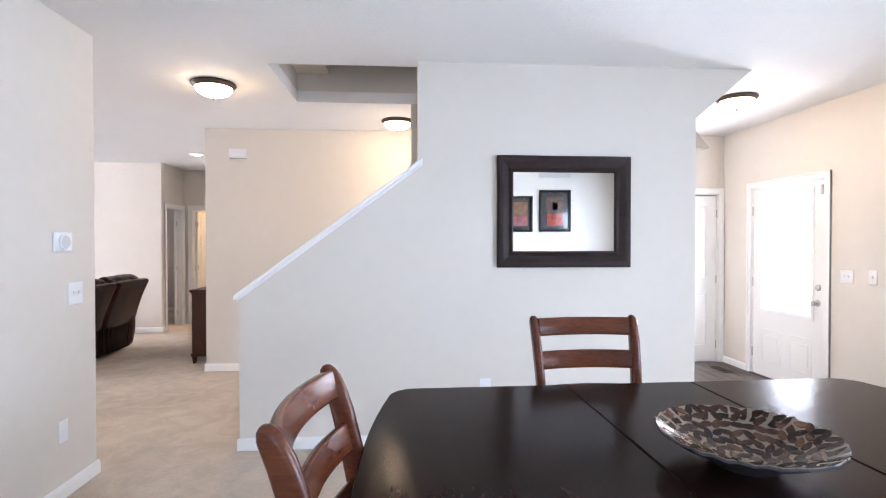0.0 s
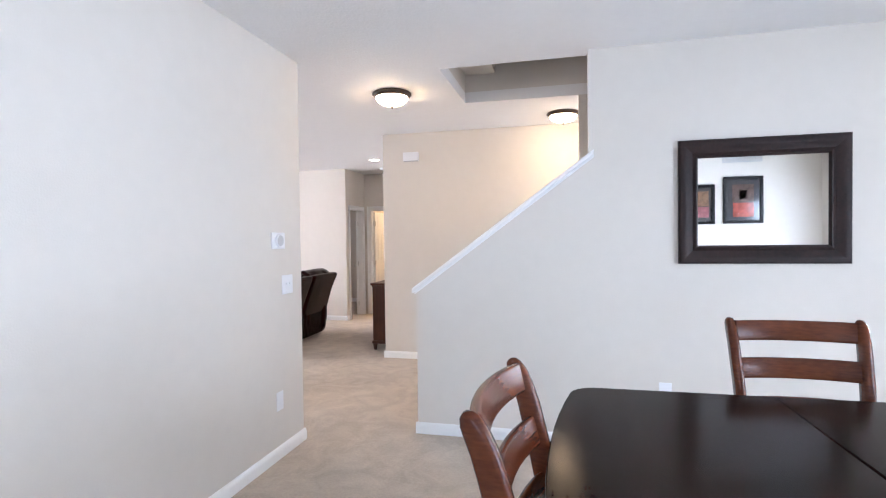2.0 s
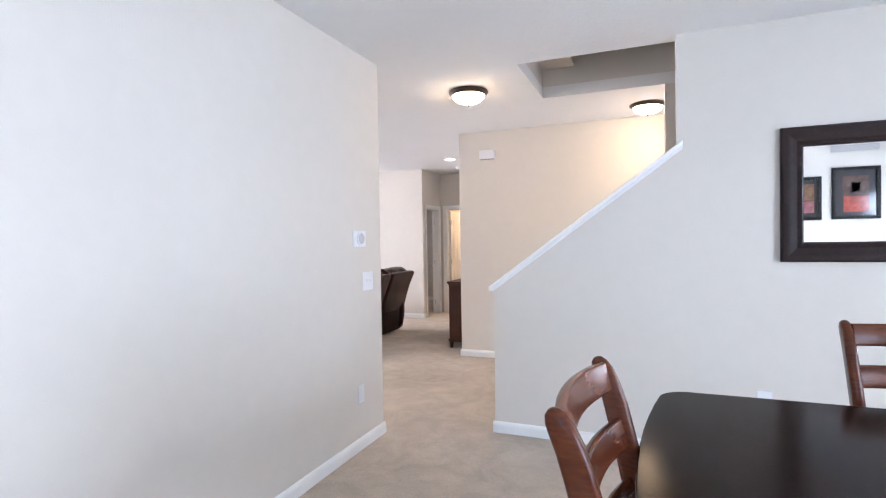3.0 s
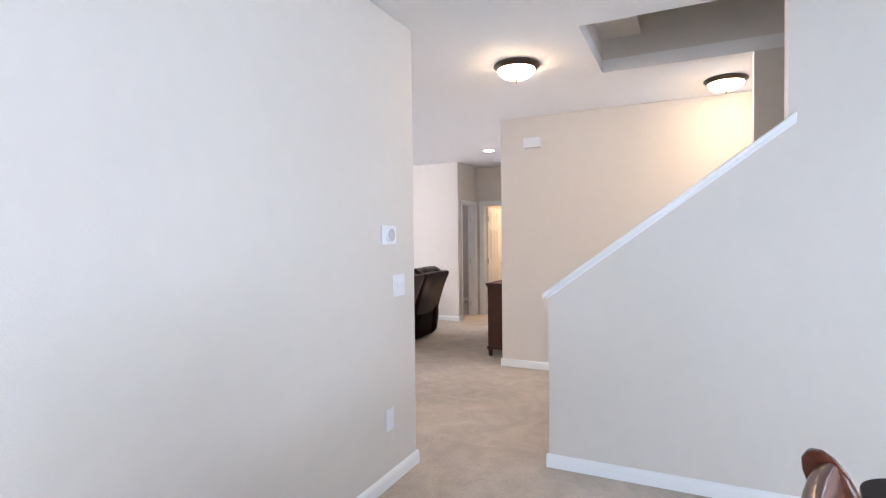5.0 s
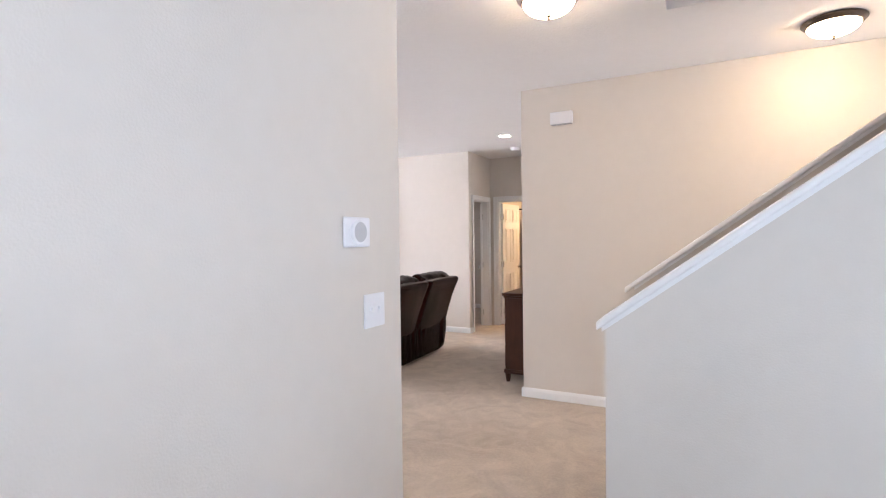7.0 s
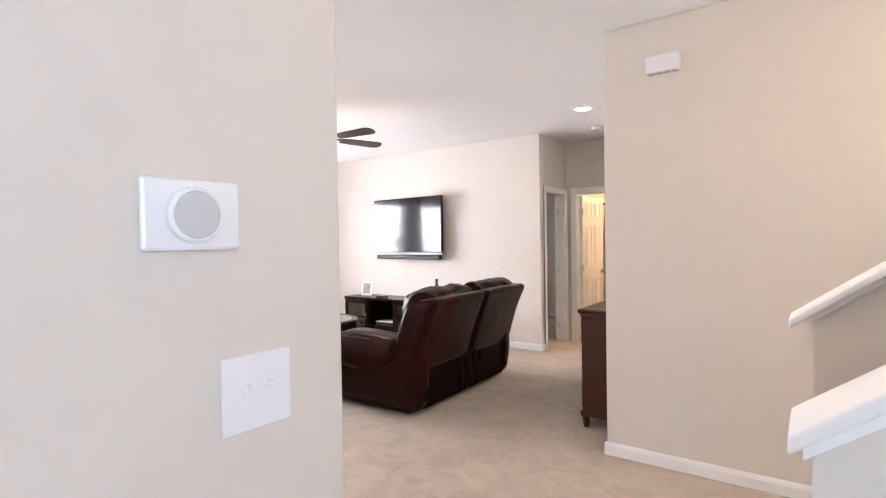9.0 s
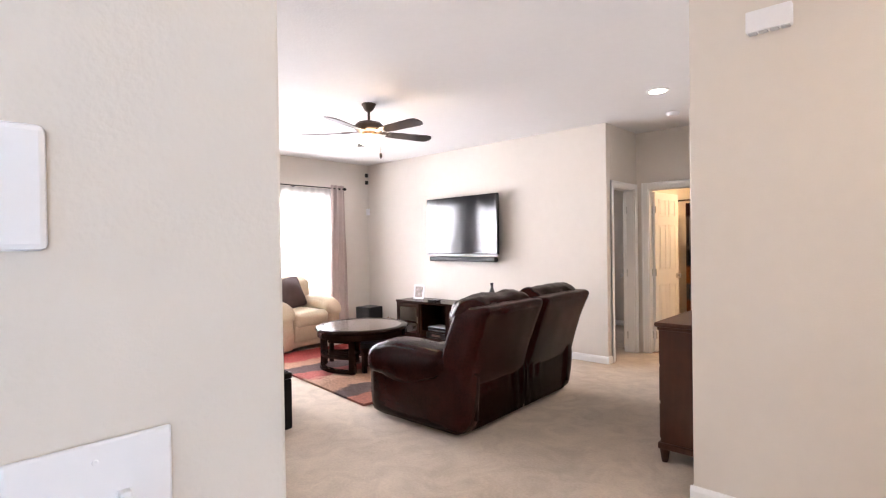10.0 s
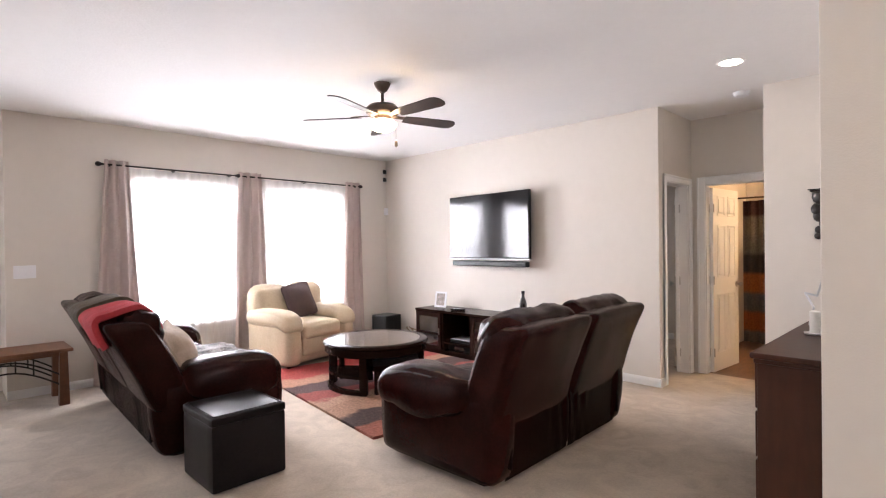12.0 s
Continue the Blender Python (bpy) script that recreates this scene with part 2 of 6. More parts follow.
structure("wall_hall", boxes((-2.72, CD[0], YT, YT + T, 0, H), (CD[0], CD[1], YT, YT + T, CD[2], H), (CD[1], XE, YT, YT + T, 0, H), bevel=0.004),
          PAINT, "light greige painted wall along the stair hall")
structure("wall_closet", boxes((2.2, XE + OUT, 8.1, 8.22, 0, H), (2.08, 2.2, YT + T, 8.22, 0, H), (XE, XE + OUT, YT + T, 8.1, 0, H)), PAINT, "plain closet walls behind the door")
structure("wall_living_right", boxes((-2.72, -2.60, YT + T, YN, 0, H)), PAINT, "light greige painted living room side wall")
structure("wall_hall_right", boxes((-3.51, -2.60, YN, YN + T, 0, H), (-3.51, -3.39, YN + T, HB, 0, H), bevel=0.004), PAINT, "greige painted wall beside the bathroom hall")
structure("wall_television", boxes((XW, -4.40, YN, YN + T, 0, H), bevel=0.004), PAINT, "light greige painted wall behind the television")
SD = (10.09, 10.70, 2.035)      # side room door: y from, y to, top
structure("wall_hall_left", boxes((-4.52, -4.40, YN + T, SD[0], 0, H), (-4.52, -4.40, SD[0], SD[1], SD[2], H), (-4.52, -4.40, SD[1], HB, 0, H)),
          PAINT, "greige painted short hall wall with a doorway")
BD = (-4.262, -3.535, 2.035)      # bathroom door: x from, x to, top
structure("wall_hall_back", boxes((-4.52, BD[0], HB, HB + T, 0, H), (BD[0], BD[1], HB, HB + T, BD[2], H), (BD[1], -2.4, HB, HB + T, 0, H)),
          PAINT, "greige painted wall with the bathroom doorway")
WIN = ((6.44, 7.60), (7.96, 9.12))
WZ = (0.55, 2.17)
structure("wall_window", boxes(
    (XW - OUT, XW, 5.39, WIN[0][0], 0, H), (XW - OUT, XW, WIN[0][1], WIN[1][0], 0, H), (XW - OUT, XW, WIN[1][1], YN + T, 0, H),
    *[(XW - OUT, XW, a, b, 0, WZ[0]) for a, b in WIN], *[(XW - OUT, XW, a, b, WZ[1], H) for a, b in WIN]),
    PAINT, "light greige painted wall with two large windows")
structure("wall_nook", boxes((-9.29, -9.15, YS, 2.0, 0, H), (-9.29, -9.15, 4.0, 5.39, 0, H), (-9.29, -9.15, 2.0, 4.0, 2.1, H), (-9.15, XW - OUT, 5.39, 5.45, 0, H), (-9.15, XW - OUT, YS - T, YS, 0, H)), PAINT, "greige painted walls of the kitchen nook")
structure("floor_nook", boxes((-9.29, XW - T, YS - T, 5.5, -0.1, 0.0)), CARPET, "beige carpet in the kitchen nook", "carpet")
structure("ceiling_nook", boxes((-9.29, XW - OUT, YS - T, 5.5, H, H + 0.1)), CEILING, "white ceiling over the kitchen nook", "ceiling")


# stair walls: sloped below, full height beyond, with the sloped underside of the flight at the far end
CAP0, SLOPE = (-1.667, 1.046), 0.741


def stair_wall(name, y, top_from, label, up=0.0):
    bm = bmesh.new()
    line = lambda x: CAP0[1] + up + SLOPE * (x - CAP0[0])
    prism(bm, [(-1.630, 0), (1.669, 0), (1.669, 2.371), (2.10, H - 0.002), (2.10, H), (top_from, H), (top_from, line(top_from)), (-1.630, line(-1.630))], "y", y, y + T)
    return structure(name, bm, PAINT, label)


stair_wall("wall_stair_near", YM, -0.386, "light greige stair wall with a sloped top")
stair_wall("wall_stair_far", YF, -0.422, "greige stair wall on the hall side", 0.062)
bm = bmesh.new()
prism(bm, [(1.669, 2.371), (2.10, H - 0.002), (2.0, H - 0.002), (1.60, 2.40)], "y", YM + T, YF)
box(bm, 1.60, 1.669, YM + T, YF, 0, 2.40)
structure("wall_stair_end", bm, PAINT, "painted wall and sloped soffit under the stair end")

bm = boxes((XW - OUT, -1.461, YS - T, HB + T, H, H + 0.1), (2.10, XE + OUT, YS - T, 8.22, H, H + 0.1),
           (-1.461, 2.10, YS - T, YM + T, H, H + 0.1), (-1.461, 2.10, YF, 8.22, H, H + 0.1), (-4.52, -2.4, 8.22, HB + T, H + 0.001, H + 0.1))
structure("ceiling", bm, CEILING, "white textured ceiling", "ceiling")
# the open well above the stairs
bm = boxes((-1.581, -1.461, YM, YF + T, H + 0.1, 5.0), (-1.461, 2.2, YM, YM + T, H + 0.1, 5.0), (-1.461, 2.2, YF, YF + T, H + 0.1, 5.0),
           (2.1, 2.2, YM + T, YF, H + 0.1, 5.0), (-1.461, -1.172, YM + T, YF, 3.0, 3.35))
structure("wall_stairwell", bm, PAINT, "painted stairwell walls above the ceiling opening")
structure("ceiling_stairwell", boxes((-1.6, 2.2, YM, YF + T, 5.0, 5.1)), CEILING, "white ceiling above the stairwell", "ceiling")

# rooms behind the hall
structure("wall_bathroom", boxes((-4.64, -4.52, HB + T, 13.3, 0, H), (-2.52, -2.4, HB + T, 13.3, 0, H), (-4.64, -2.4, 13.3, 13.42, 0, H)), PAINT, "cream painted bathroom walls")
structure("floor_bathroom", boxes((-4.64, -2.4, HB + 0.06, 13.42, -0.1, 0.0)), BATH_PLANK, "brown wood plank bathroom floor", "floor")
structure("ceiling_bathroom", boxes((-4.64, -2.4, HB + T, 13.42, H, H + 0.1)), CEILING, "white bathroom ceiling", "ceiling")
structure("wall_side_room", boxes((-6.6, -6.48, 10.06, 11.1, 0, H), (-6.6, -6.48, 12.1, 12.6, 0, H), (-6.6, -6.48, 11.1, 12.1, 0, 0.8), (-6.6, -6.48, 11.1, 12.1, 2.1, H), (-6.6, -4.64, 12.6, 12.72, 0, H), (-4.64, -4.521, 13.42, 13.5, 0, 0.1)), PAINT, "greige painted side room walls")
structure("floor_side_room", boxes((-6.6, -4.64, HB + 0.06, 12.72, -0.1, 0.0)), CARPET, "beige carpet in the side room", "carpet")
structure("ceiling_side_room", boxes((-6.6, -4.64, HB + T, 12.72, H, H + 0.1)), CEILING, "white side room ceiling", "ceiling")


def baseboard(name, x0, y0, x1, y1, nx, ny):
    """A moulded skirting from one point to another; n points into the room."""
    d = Vector((x1 - x0, y1 - y0, 0))
    bm = bmesh.new()
    outline = [(0, 0.002), (0.014, 0.002), (0.014, 0.06), (0.010, 0.074), (0.004, 0.084), (0, 0.085)]
    rings = []
    for p in (Vector((x0, y0, 0)), Vector((x1, y1, 0))):
        rings.append([bm.verts.new(p + Vector((nx * (a + 0.001), ny * (a + 0.001), z))) for a, z in outline])
    n = len(outline)
    for i in range(n):
        bm.faces.new((rings[0][i], rings[0][(i + 1) % n], rings[1][(i + 1) % n], rings[1][i]))
    bm.faces.new(rings[0])
    bm.faces.new(rings[1])
    bmesh.ops.recalc_face_normals(bm, faces=bm.faces[:])
    return structure(name, bm, TRIM, "white painted moulded baseboard", "baseboard")


for row in ((XL, YS, XL, 4.7725, 1, 0), (XL - T, 4.7595, XL, 4.7595, 0, 1), (XL - T, 0.5, XL - T, 4.7725, -1, 0),
            (-1.645, YM, 1.669, YM, 0, -1), (-1.630, YM, -1.630, YM + T, -1, 0), (-1.630, YF, -1.630, YF + T, -1, 0),
            (-1.630, YF + T, 1.669, YF + T, 0, 1), (1.669, YM, 1.669, YF + T, 1, 0),
            (-2.734, YT, CD[0] - 0.06, YT, 0, -1), (-2.72, YT, -2.72, YN, -1, 0), (-3.51, YN, -2.72, YN, 0, -1), (XW, YN, -4.386, YN, 0, -1),
            (-4.40, YN - 0.014, -4.40, SD[0] - 0.06, 1, 0), (XW, 5.39, XW, YN, 1, 0), 
            (XE, YS, XE, FD[0] - 0.06, -1, 0), (XE, FD[1] + 0.06, XE, YT, -1, 0), (-6.48, 12.6, -4.64, 12.6, 0, -1), (-6.48, 10.06, -6.48, 12.6, 1, 0)):
    baseboard("baseboard", *row)


def stair_cap(name, y, x_end, up=0.0, start=0.004):
    """Flat cap on the sloped wall top, with a bed moulding under its edges."""
    bm = bmesh.new()
    line = lambda x: CAP0[1] + up + SLOPE * (x - CAP0[0])
    x0 = CAP0[0] + start
    prism(bm, [(x0, line(x0) + 0.002), (x_end, line(x_end) + 0.002), (x_end, line(x_end) + 0.037), (x0, line(x0) + 0.037)], "y", y - 0.026, y + T + 0.026)
    bmesh.ops.bevel(bm, geom=bm.edges[:], offset=0.008, segments=3, profile=0.5, affect="EDGES")
    for a, b in ((y - 0.013, y - 0.001), (y + T + 0.001, y + T + 0.013)):
        prism(bm, [(-1.642, line(-1.642) - 0.018), (x_end, line(x_end) - 0.018), (x_end, line(x_end) + 0.003), (-1.642, line(-1.642) + 0.003)], "y", a, b)
    return structure(name, bm, TRIM, "white painted cap on the sloped stair wall", "trim", smooth=True)


stair_cap("trim_stair_near", YM, -0.352)
stair_cap("trim_stair_far", YF, -0.388, 0.062, -0.03)

stairs = thing("staircase", "straight flight of carpeted stairs between two walls", "stairs", pose(-1.56, YM + T, 0))
RISE, RUN = 0.19, 0.2565
for i in range(13):
    bm = bmesh.new()
    prism(bm, [(i * RUN, max(0.001, i * RISE - 0.12)), (3.155, max(0.001, i * RISE - 0.12)) if i == 0 else ((i + 1.3) * RUN, i * RISE - 0.1),
               (min(3.155, (i + 1.3) * RUN), (i + 1) * RISE), (i * RUN - 0.02, (i + 1) * RISE), (i * RUN - 0.02, (i + 1) * RISE - 0.03), (i * RUN, (i + 1) * RISE - 0.04)] if i else
          [(0, 0.001), (1.3 * RUN, 0.001), (1.3 * RUN, RISE), (-0.02, RISE), (-0.02, RISE - 0.03), (0, RISE - 0.04)], "y", 0.002, YF - YM - T - 0.002)
    part("step", bm, CARPET, stairs)

for x, y0, y1 in ((-12.0, 2.0, 14.0), (7.0, -6.0, 26.0)):
    tagged(part("backdrop", boxes((x, x + 0.02, y0, y1, -1.0, 6.0)), DAYLIGHT), "bright overcast sky outside the windows", "sky", "", "structure")


# ---- materials of the things ----
def leather(name, color, rough=0.35, second=None):
    return material(name, color, rough, vary=0.12, scale=7, bump=0.05, bump_scale=210, second=second, coat=0.0, spec=0.1)


BROWN_LEATHER = leather("brown_leather", (0.022, 0.0044, 0.0034, 1), 0.27, (0.012, 0.0024, 0.0019, 1))
CREAM_LEATHER = leather("cream_leather", (0.62, 0.51, 0.36, 1), 0.4, (0.54, 0.43, 0.30, 1))
BLACK_LEATHER = leather("black_leather", (0.014, 0.0105, 0.0105, 1), 0.34)
# near-black of the lever cups, also of the shade painted into sofa gaps
CUP_GAP_BLACK = material("cup_and_gap_black", (0.008, 0.004, 0.0035, 1), 0.8, spec=0.08)
CHERRY = material("cherry_wood", (0.115, 0.029, 0.0105, 1), 0.24, vary=0.2, scale=3, stretch=(1, 1, 5), second=(0.062, 0.014, 0.0055, 1), coat=0.1, spec=0.25)
ESPRESSO = material("espresso_wood", (0.019, 0.0085, 0.0062, 1), 0.19, vary=0.2, scale=3, stretch=(5, 1, 1), second=(0.012, 0.0055, 0.0042, 1), coat=0.0, spec=0.045)
DRESSER_WOOD = material("dresser_wood", (0.062, 0.020, 0.009, 1), 0.42, vary=0.2, scale=2.5, bump=0.06, bump_scale=50, stretch=(1, 1, 0.3), second=(0.036, 0.012, 0.006, 1), coat=0.0, spec=0.3)
DARK_WOOD = material("dark_brown_wood", (0.030, 0.014, 0.010, 1), 0.35, vary=0.2, scale=4, bump=0.05, stretch=(4, 1, 1), coat=0.2)
OAK = material("honey_oak", (0.19, 0.075, 0.032, 1), 0.42, vary=0.2, scale=3, bump=0.06, stretch=(1, 5, 5), second=(0.12, 0.045, 0.02, 1))
FRAME_WOOD = material("mirror_frame_wood", (0.026, 0.012, 0.010, 1), 0.5, vary=0.25, scale=5, bump=0.12, bump_scale=45, second=(0.014, 0.007, 0.006, 1), spec=0.25)
CURTAIN = material("mauve_curtain", (0.50, 0.415, 0.38, 1), 0.55, vary=0.03, scale=3, bump=0.06, bump_scale=400)
BLACK = material("black_plastic", (0.009, 0.009, 0.0095, 1), 0.35, vary=0.05, spec=0.22)
SCREEN = material("screen_glass", (0.006, 0.006, 0.008, 1), 0.10, vary=0.0, coat=0.25)
SILVER = material("silver_plastic", (0.55, 0.55, 0.56, 1), 0.3, 0.7, vary=0.03)
PILLOW_BROWN = material("brown_cloth", (0.085, 0.052, 0.048, 1), 0.9, vary=0.12, scale=10, bump=0.5, bump_scale=250)
PILLOW_TAN = material("tan_cloth", (0.45, 0.36, 0.29, 1), 0.9, vary=0.15, scale=12, bump=0.5, bump_scale=200)
RED_CLOTH = material("red_fleece", (0.42, 0.035, 0.045, 1), 0.95, vary=0.12, scale=9, bump=0.6, bump_scale=180)
OLIVE_CLOTH = material("olive_cloth", (0.085, 0.065, 0.04, 1), 0.9, vary=0.15, scale=9, bump=0.5, bump_scale=180)
GRANITE = material("granite", (0.15, 0.12, 0.10, 1), 0.2, vary=0.4, scale=28, second=(0.10, 0.075, 0.06, 1), coat=0.3)
STONE_TOP = material("slate_inlay", (0.16, 0.14, 0.125, 1), 0.22, vary=0.3, scale=6, second=(0.09, 0.075, 0.068, 1), coat=0.4)
WAX = material("white_wax", (0.75, 0.73, 0.68, 1), 0.5, vary=0.02)
GOLD = material("worn_gold", (0.45, 0.30, 0.14, 1), 0.35, 0.9, vary=0.15, scale=30)


def cloth_sheer(name):
    m = bpy.data.materials.new(name)
    m.use_nodes = True
    nt = m.node_tree
    nt.nodes.remove(nt.nodes["Principled BSDF"])
    out = nt.nodes["Material Output"]
    clear, thin, face = (nt.nodes.new(n) for n in ("ShaderNodeBsdfTransparent", "ShaderNodeBsdfTranslucent", "ShaderNodeBsdfDiffuse"))
    thin.inputs[0].default_value, face.inputs[0].default_value = (0.9, 0.9, 0.9, 1), (0.85, 0.85, 0.84, 1)
    weave = nt.nodes.new("ShaderNodeTexNoise")
    weave.inputs["Scale"].default_value = 14
    span = nt.nodes.new("ShaderNodeMapRange")
    span.inputs[3].default_value, span.inputs[4].default_value = 0.45, 0.6
    nt.links.new(weave.outputs[0], span.inputs[0])
    a, b = nt.nodes.new("ShaderNodeMixShader"), nt.nodes.new("ShaderNodeMixShader")
    a.inputs[0].default_value = 0.3
    nt.links.new(thin.outputs[0], a.inputs[1])
    nt.links.new(face.outputs[0], a.inputs[2])
    nt.links.new(span.outputs[0], b.inputs[0])
    nt.links.new(clear.outputs[0], b.inputs[1])
    nt.links.new(a.outputs[0], b.inputs[2])
    nt.links.new(b.outputs[0], out.inputs[0])
    return m


SHEER = cloth_sheer("white_voile")


def mirror_glass(name):
    m = bpy.data.materials.new(name)
    m.use_nodes = True
    b = m.node_tree.nodes["Principled BSDF"]
    b.inputs["Base Color"].default_value = (0.95, 0.96, 0.96, 1)
    b.inputs["Metallic"].default_value, b.inputs["Roughness"].default_value = 1.0, 0.015
    return m


MIRROR = mirror_glass("silvered_glass")


def banded(name, colors, axis, width, wave=0.05, rough=0.95, bump=0.7):
    """Bands of colour across one axis, with uneven borders, for rugs and woven cloth."""
    m = bpy.data.materials.new(name)
    m.use_nodes = True
    nt = m.node_tree
    b = nt.nodes["Principled BSDF"]
    b.inputs["Roughness"].default_value = rough
    b.inputs["Specular IOR Level"].default_value = 0.15
    tc, sep = nt.nodes.new("ShaderNodeTexCoord"), nt.nodes.new("ShaderNodeSeparateXYZ")
    nt.links.new(tc.outputs["Object"], sep.inputs[0])
    nz = nt.nodes.new("ShaderNodeTexNoise")
    nz.inputs["Scale"].default_value, nz.inputs["Detail"].default_value = 3.0, 6
    nt.links.new(tc.outputs["Object"], nz.inputs["Vector"])
    off = nt.nodes.new("ShaderNodeMath")
    off.operation = "MULTIPLY_ADD"
    nt.links.new(nz.outputs[0], off.inputs[0])
    off.inputs[1].default_value = wave
    nt.links.new(sep.outputs[axis], off.inputs[2])
    ramp = nt.nodes.new("ShaderNodeMapRange")
    ramp.inputs[1].default_value, ramp.inputs[2].default_value = -width / 2 + wave / 2, width / 2 + wave / 2
    nt.links.new(off.outputs[0], ramp.inputs[0])
    cr = nt.nodes.new("ShaderNodeValToRGB")
    el = cr.color_ramp.elements
    n = len(colors)
    el[0].position, el[0].color = 0.0, colors[0]
    el[1].position, el[1].color = 1.0, colors[-1]
    for i in range(1, n):
        for pos, c in ((i / n - 0.012, colors[i - 1]), (i / n + 0.012, colors[i])):
            e = el.new(pos)
            e.color = c
    nt.links.new(ramp.outputs[0], cr.inputs[0])
    fine = nt.nodes.new("ShaderNodeTexNoise")
    fine.inputs["Scale"].default_value, fine.inputs["Detail"].default_value = 42, 5
    nt.links.new(tc.outputs["Object"], fine.inputs["Vector"])
    hsv, val = nt.nodes.new("ShaderNodeHueSaturation"), nt.nodes.new("ShaderNodeMapRange")
    val.inputs[3].default_value, val.inputs[4].default_value = 0.3, 1.5
    nt.links.new(fine.outputs[0], val.inputs[0])
    nt.links.new(val.outputs[0], hsv.inputs["Value"])
    nt.links.new(cr.outputs[0], hsv.inputs["Color"])
    nt.links.new(hsv.outputs[0], b.inputs["Base Color"])
    bp = nt.nodes.new("ShaderNodeBump")
    bp.inputs["Strength"].default_value, bp.inputs["Distance"].default_value = bump, 0.015
    nt.links.new(fine.outputs[0], bp.inputs["Height"])
    nt.links.new(bp.outputs[0], b.inputs["Normal"])
    return m


RUG = banded("striped_shag", [(0.29, 0.045, 0.04, 1), (0.31, 0.058, 0.05, 1), (0.33, 0.18, 0.12, 1), (0.075, 0.045, 0.042, 1), (0.25, 0.06, 0.05, 1),
                              (0.36, 0.22, 0.15, 1), (0.31, 0.18, 0.12, 1), (0.065, 0.042, 0.038, 1), (0.26, 0.095, 0.065, 1)], 0, 2.5, 0.55)
SHOWER_CLOTH = banded("patchwork_cloth", [(0.16, 0.14, 0.13, 1), (0.33, 0.11, 0.045, 1), (0.13, 0.12, 0.12, 1), (0.36, 0.13, 0.05, 1), (0.05, 0.045, 0.045, 1), (0.17, 0.15, 0.14, 1), (0.20, 0.17, 0.15, 1), (0.06, 0.03, 0.03, 1)], 2, 2.0, 0.02, 0.8, 0.1)


# ---- doors, windows and their trim ----
def casing(name, axis, face, sign, a, b, top, w=0.062):
    """Moulded casing round a doorway on a wall face; sign points out of the wall."""
    bm = bmesh.new()
    lo, hi = sorted((face + sign * 0.002, face + sign * 0.017))
    lo2, hi2 = sorted((face + sign * 0.002, face + sign * 0.024))
    for u0, u1, z0, z1, edge in ((a - w, a + 0.004, 0.002, top + w, 0), (b - 0.004, b + w, 0.002, top + w, 1), (a + 0.004, b - 0.004, top - 0.004, top + w, 2)):
        rows = [(lo, hi, u0, u1, z0, z1)]
        if edge == 0:
            rows.append((lo2, hi2, u0, u0 + 0.02, z0, z1))
        elif edge == 1:
            rows.append((lo2, hi2, u1 - 0.02, u1, z0, z1))
        else:
            rows.append((lo2, hi2, u0 - 0.04, u1 + 0.04, z1 - 0.02, z1))
        for c0, c1, d0, d1, e0, e1 in rows:
            if axis == "x":
                box(bm, c0, c1, d0, d1, e0, e1, bevel=0.003)
            else:
                box(bm, d0, d1, c0, c1, e0, e1, bevel=0.003)
    return structure(name, bm, TRIM, "white painted moulded door casing", "trim")


def jamb(name, axis, c0, c1, a, b, top):
    """Lining of a doorway through the wall from c0 to c1."""
    t = 0.014
    rows = [(c0, c1, a, a + t, 0.002, top), (c0, c1, b - t, b, 0.002, top), (c0, c1, a + t, b - t, top - t, top)]
    if axis == "y":
        rows = [(d0, d1, e0, e1, z0, z1) for e0, e1, d0, d1, z0, z1 in rows]
    return structure(name, boxes(*rows), TRIM, "white painted door lining", "trim")


casing("trim_front_door", "x", XE, -1, FD[0], FD[1], FD[2])
casing("trim_closet_door", "y", YT, -1, CD[0], CD[1], CD[2])
casing("trim_side_door", "x", -4.40, 1, SD[0], SD[1], SD[2])
casing("trim_bathroom_door", "y", HB, -1, BD[0], BD[1], BD[2], 0.075)
jamb("trim_side_lining", "x", -4.52, -4.40, SD[0], SD[1], SD[2])
jamb("trim_bathroom_lining", "y", HB, HB + T, BD[0], BD[1], BD[2])
jamb("trim_closet_lining", "y", YT, YT + T, CD[0], CD[1], CD[2])
jamb("trim_front_lining", "x", XE, XE + OUT, FD[0], FD[1], FD[2])


def knob(parent, at, turn, name="door_knob"):
    bm = bmesh.new()
    lathe(bm, [(0.001, 0.0), (0.032, 0.0), (0.034, 0.006), (0.014, 0.012), (0.012, 0.03), (0.024, 0.038), (0.029, 0.05), (0.024, 0.062), (0.001, 0.066)], 20, at, turn)
    return part(name, bm, NICKEL, parent, "satin nickel knob", smooth=True)


